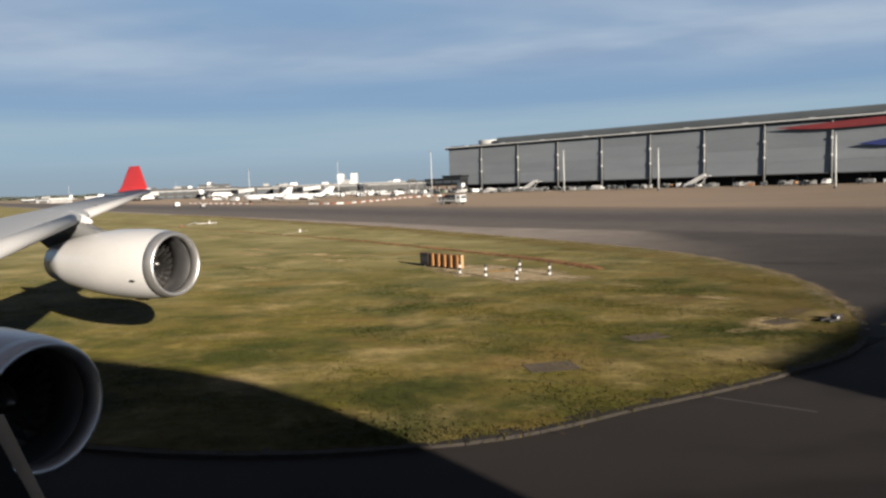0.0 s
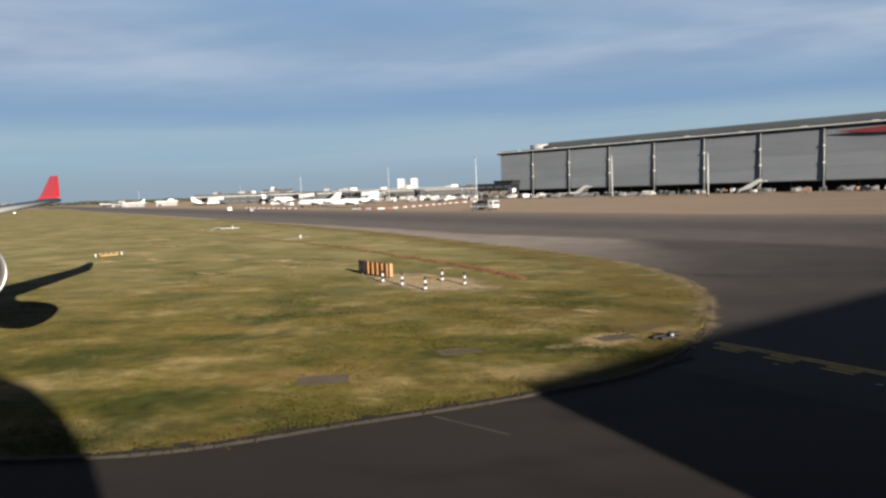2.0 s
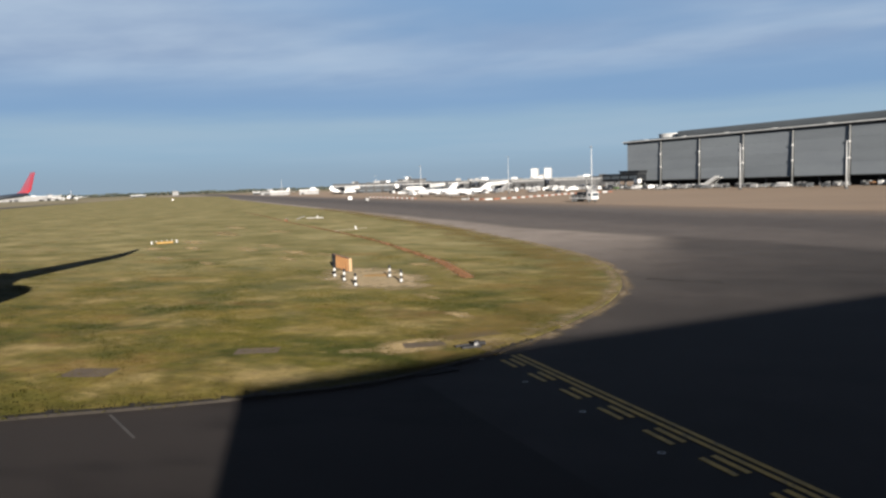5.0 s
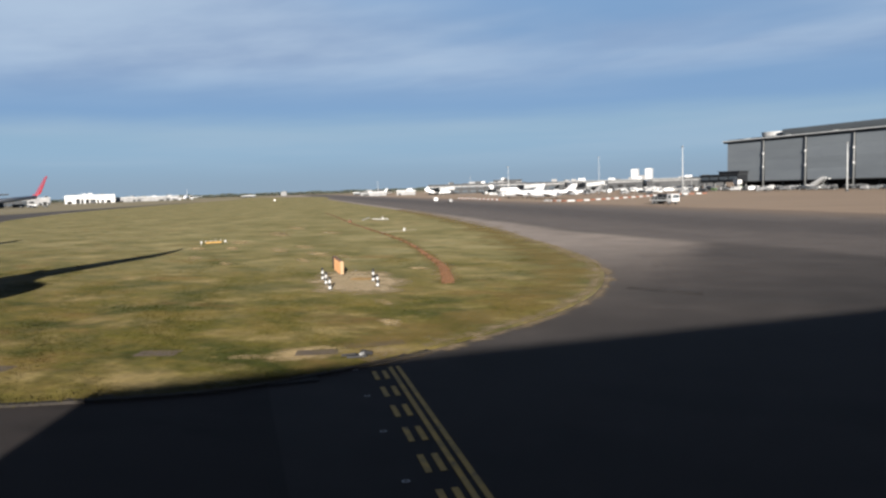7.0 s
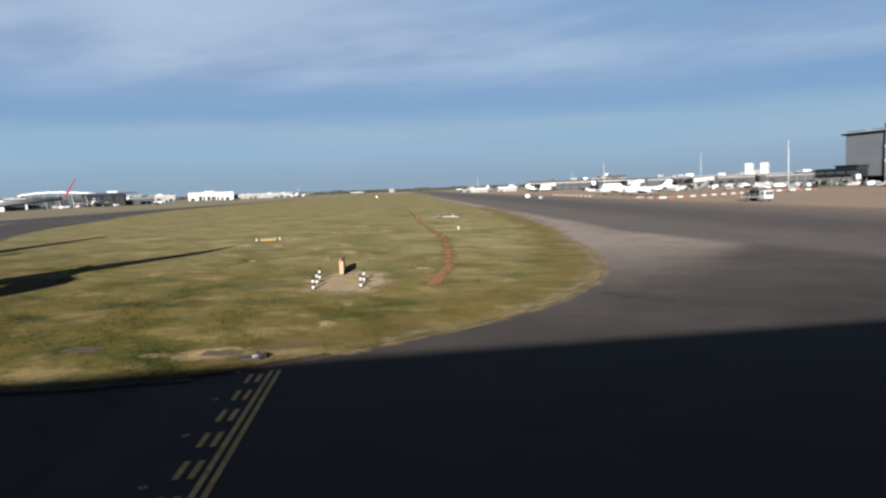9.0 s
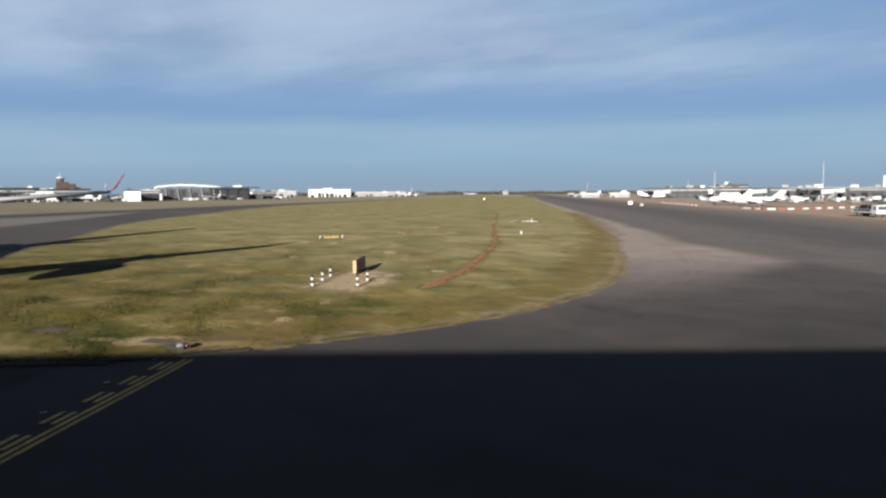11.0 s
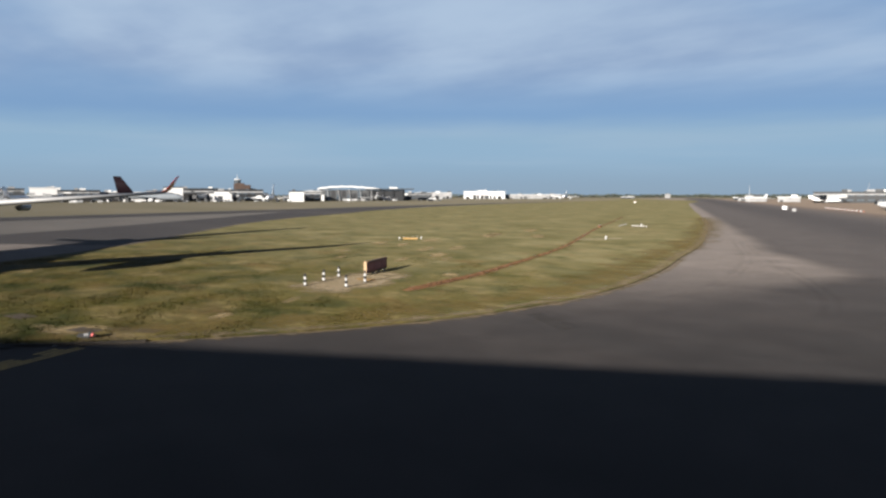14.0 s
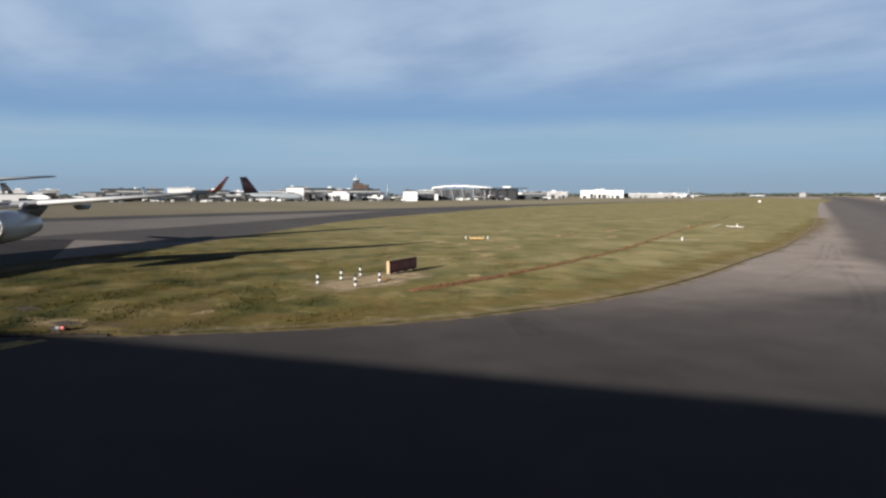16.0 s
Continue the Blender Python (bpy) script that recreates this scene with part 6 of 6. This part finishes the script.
# ---- kerb stones round the near end of the island ----
kerb = thing("kerb", pose(0, 0, 0), "flush grey concrete kerb edging the grass island", "kerb", kind="structure")
stone = box(0.905, 0.48, 0.11, (0, 0, -0.085), 0.012)
stone_mesh = bpy.data.meshes.new("kerb_stone")
stone.to_mesh(stone_mesh)
stone.free()
stone_mesh.materials.append(KERB)
edge = smooth_line(ISLAND[1:17], 90)
run, last = 0.0, edge[0]
rnd = random.Random(4)
for p in edge:
    step = (p - last).length
    while step and run + step >= 0.9 and p.y < 29:
        last = last + (p - last) * ((0.9 - run) / step)
        step, run = (p - last).length, 0.0
        t = p - last
        k = new("kerb_stone", stone_mesh)
        k.parent = kerb
        k.matrix_basis = pose(last.x, last.y, rnd.uniform(-0.006, 0.006), rnd.uniform(-0.6, 0.6), rnd.uniform(-0.4, 0.4), math.degrees(math.atan2(t.y, t.x)) + rnd.uniform(-0.5, 0.5))
    run += step
    last = p

# ---- grass: tufts over the nearer part of the island ----


def inside(px, py, poly):
    hit = np.zeros(len(px), bool)
    for (x0, y0), (x1, y1) in zip(poly, poly[1:] + poly[:1]):
        cross = (y0 > py) != (y1 > py)
        hit ^= cross & (px < (x1 - x0) * (py - y0) / ((y1 - y0) or 1e-9) + x0)
    return hit


def tufts(name, label, count, lo, hi, tall, wide, seed, sparse=0.0):
    rs = np.random.RandomState(seed)
    px, py = rs.uniform(lo[0], hi[0], count), rs.uniform(lo[1], hi[1], count)
    poly = [(p.x, p.y) for p in outline]
    keep = inside(px, py, poly) & ~((((px - 2.9) / 5.0) ** 2 + ((py - 45.0) / 4.0) ** 2 < 1) & (rs.rand(count) > 0.25))
    for q in trench[::4]:
        keep &= (px - q.x) ** 2 + (py - q.y) ** 2 > 1.7
    clump = np.array([noise.noise(Vector(((x * ALONG.x + y * ALONG.y) * 0.16, (x * ASIDE.x + y * ASIDE.y) * 0.5, 1.7))) for x, y in zip(px, py)])
    keep &= clump - np.clip((py - 34) / 26, 0, 1) * 0.6 - sparse > rs.uniform(-0.55, 0.35, count)
    px, py, clump = px[keep], py[keep], clump[keep]
    n = len(px)
    k = 3
    ang = rs.uniform(-1.2, 1.2, (n, k))
    h = tall * (0.55 + 0.6 * rs.rand(n, k)) * (0.8 + 0.5 * np.clip(clump, -0.4, 0.8))[:, None]
    w = wide * (0.6 + 0.8 * rs.rand(n, k))
    bx, by = px[:, None] + rs.normal(0, wide, (n, k)), py[:, None] + rs.normal(0, wide, (n, k))
    lean = rs.normal(0, 0.45, (n, k, 2)) * h[..., None]
    z = np.full((n, k), 0.028)
    a = np.stack([bx - w * np.cos(ang), by - w * np.sin(ang), z], -1)
    b = np.stack([bx + w * np.cos(ang), by + w * np.sin(ang), z], -1)
    c = np.stack([bx + lean[..., 0], by + lean[..., 1], z + h], -1)
    v = np.stack([a, b, c], 2).reshape(-1, 3)
    me = bpy.data.meshes.new(name)
    me.from_pydata(v.tolist(), [], np.arange(len(v)).reshape(-1, 3).tolist())
    me.materials.append(BLADES)
    me.polygons.foreach_set("use_smooth", np.ones(len(me.polygons), bool))
    soft = rs.normal(0, 0.22, (len(v), 3)) + (0, 0, 1)
    me.normals_split_custom_set_from_vertices((soft / np.linalg.norm(soft, axis=1, keepdims=True)).tolist())
    return tagged(new(name, me), label, "grass", kind="stuff")


tufts("grass_tufts", "short tufts of green and straw-coloured grass", 130000, (-30, 15), (21, 60), 0.032, 0.024, 21)
tufts("rough_grass", "rough clumps of longer grass near the end of the island", 12000, (-4, 16), (18, 42), 0.055, 0.034, 57, 0.30)

# longer ragged grass along the kerb
rs = np.random.RandomState(31)
line = smooth_line(ISLAND[3:10], 40)
v, f = [], []
for p, q in zip(line, line[1:]):
    t = q - p
    s = Vector((-t.y, t.x)).normalized()
    for _ in range(int(t.length * 55) + 1):
        o = p + t * rs.rand() + s * rs.normal(0.18, 0.30)
        a, hgt, w = rs.uniform(-1.2, 1.2), rs.uniform(0.04, 0.14), rs.uniform(0.012, 0.03)
        i = len(v)
        v += [(o.x - w * math.cos(a), o.y - w * math.sin(a), 0.02), (o.x + w * math.cos(a), o.y + w * math.sin(a), 0.02), (o.x + rs.normal(0, 0.08), o.y + rs.normal(0, 0.08), hgt)]
        f.append((i, i + 1, i + 2))
me = bpy.data.meshes.new("kerb_grass")
me.from_pydata(v, [], f)
me.materials.append(BLADES)
me.polygons.foreach_set("use_smooth", np.ones(len(f), bool))
me.normals_split_custom_set_from_vertices([(0.2 * math.cos(k), 0.2 * math.sin(k), 0.96) for k in range(len(v))])
tagged(new("kerb_grass", me), "ragged longer grass along the kerb", "grass", kind="stuff")
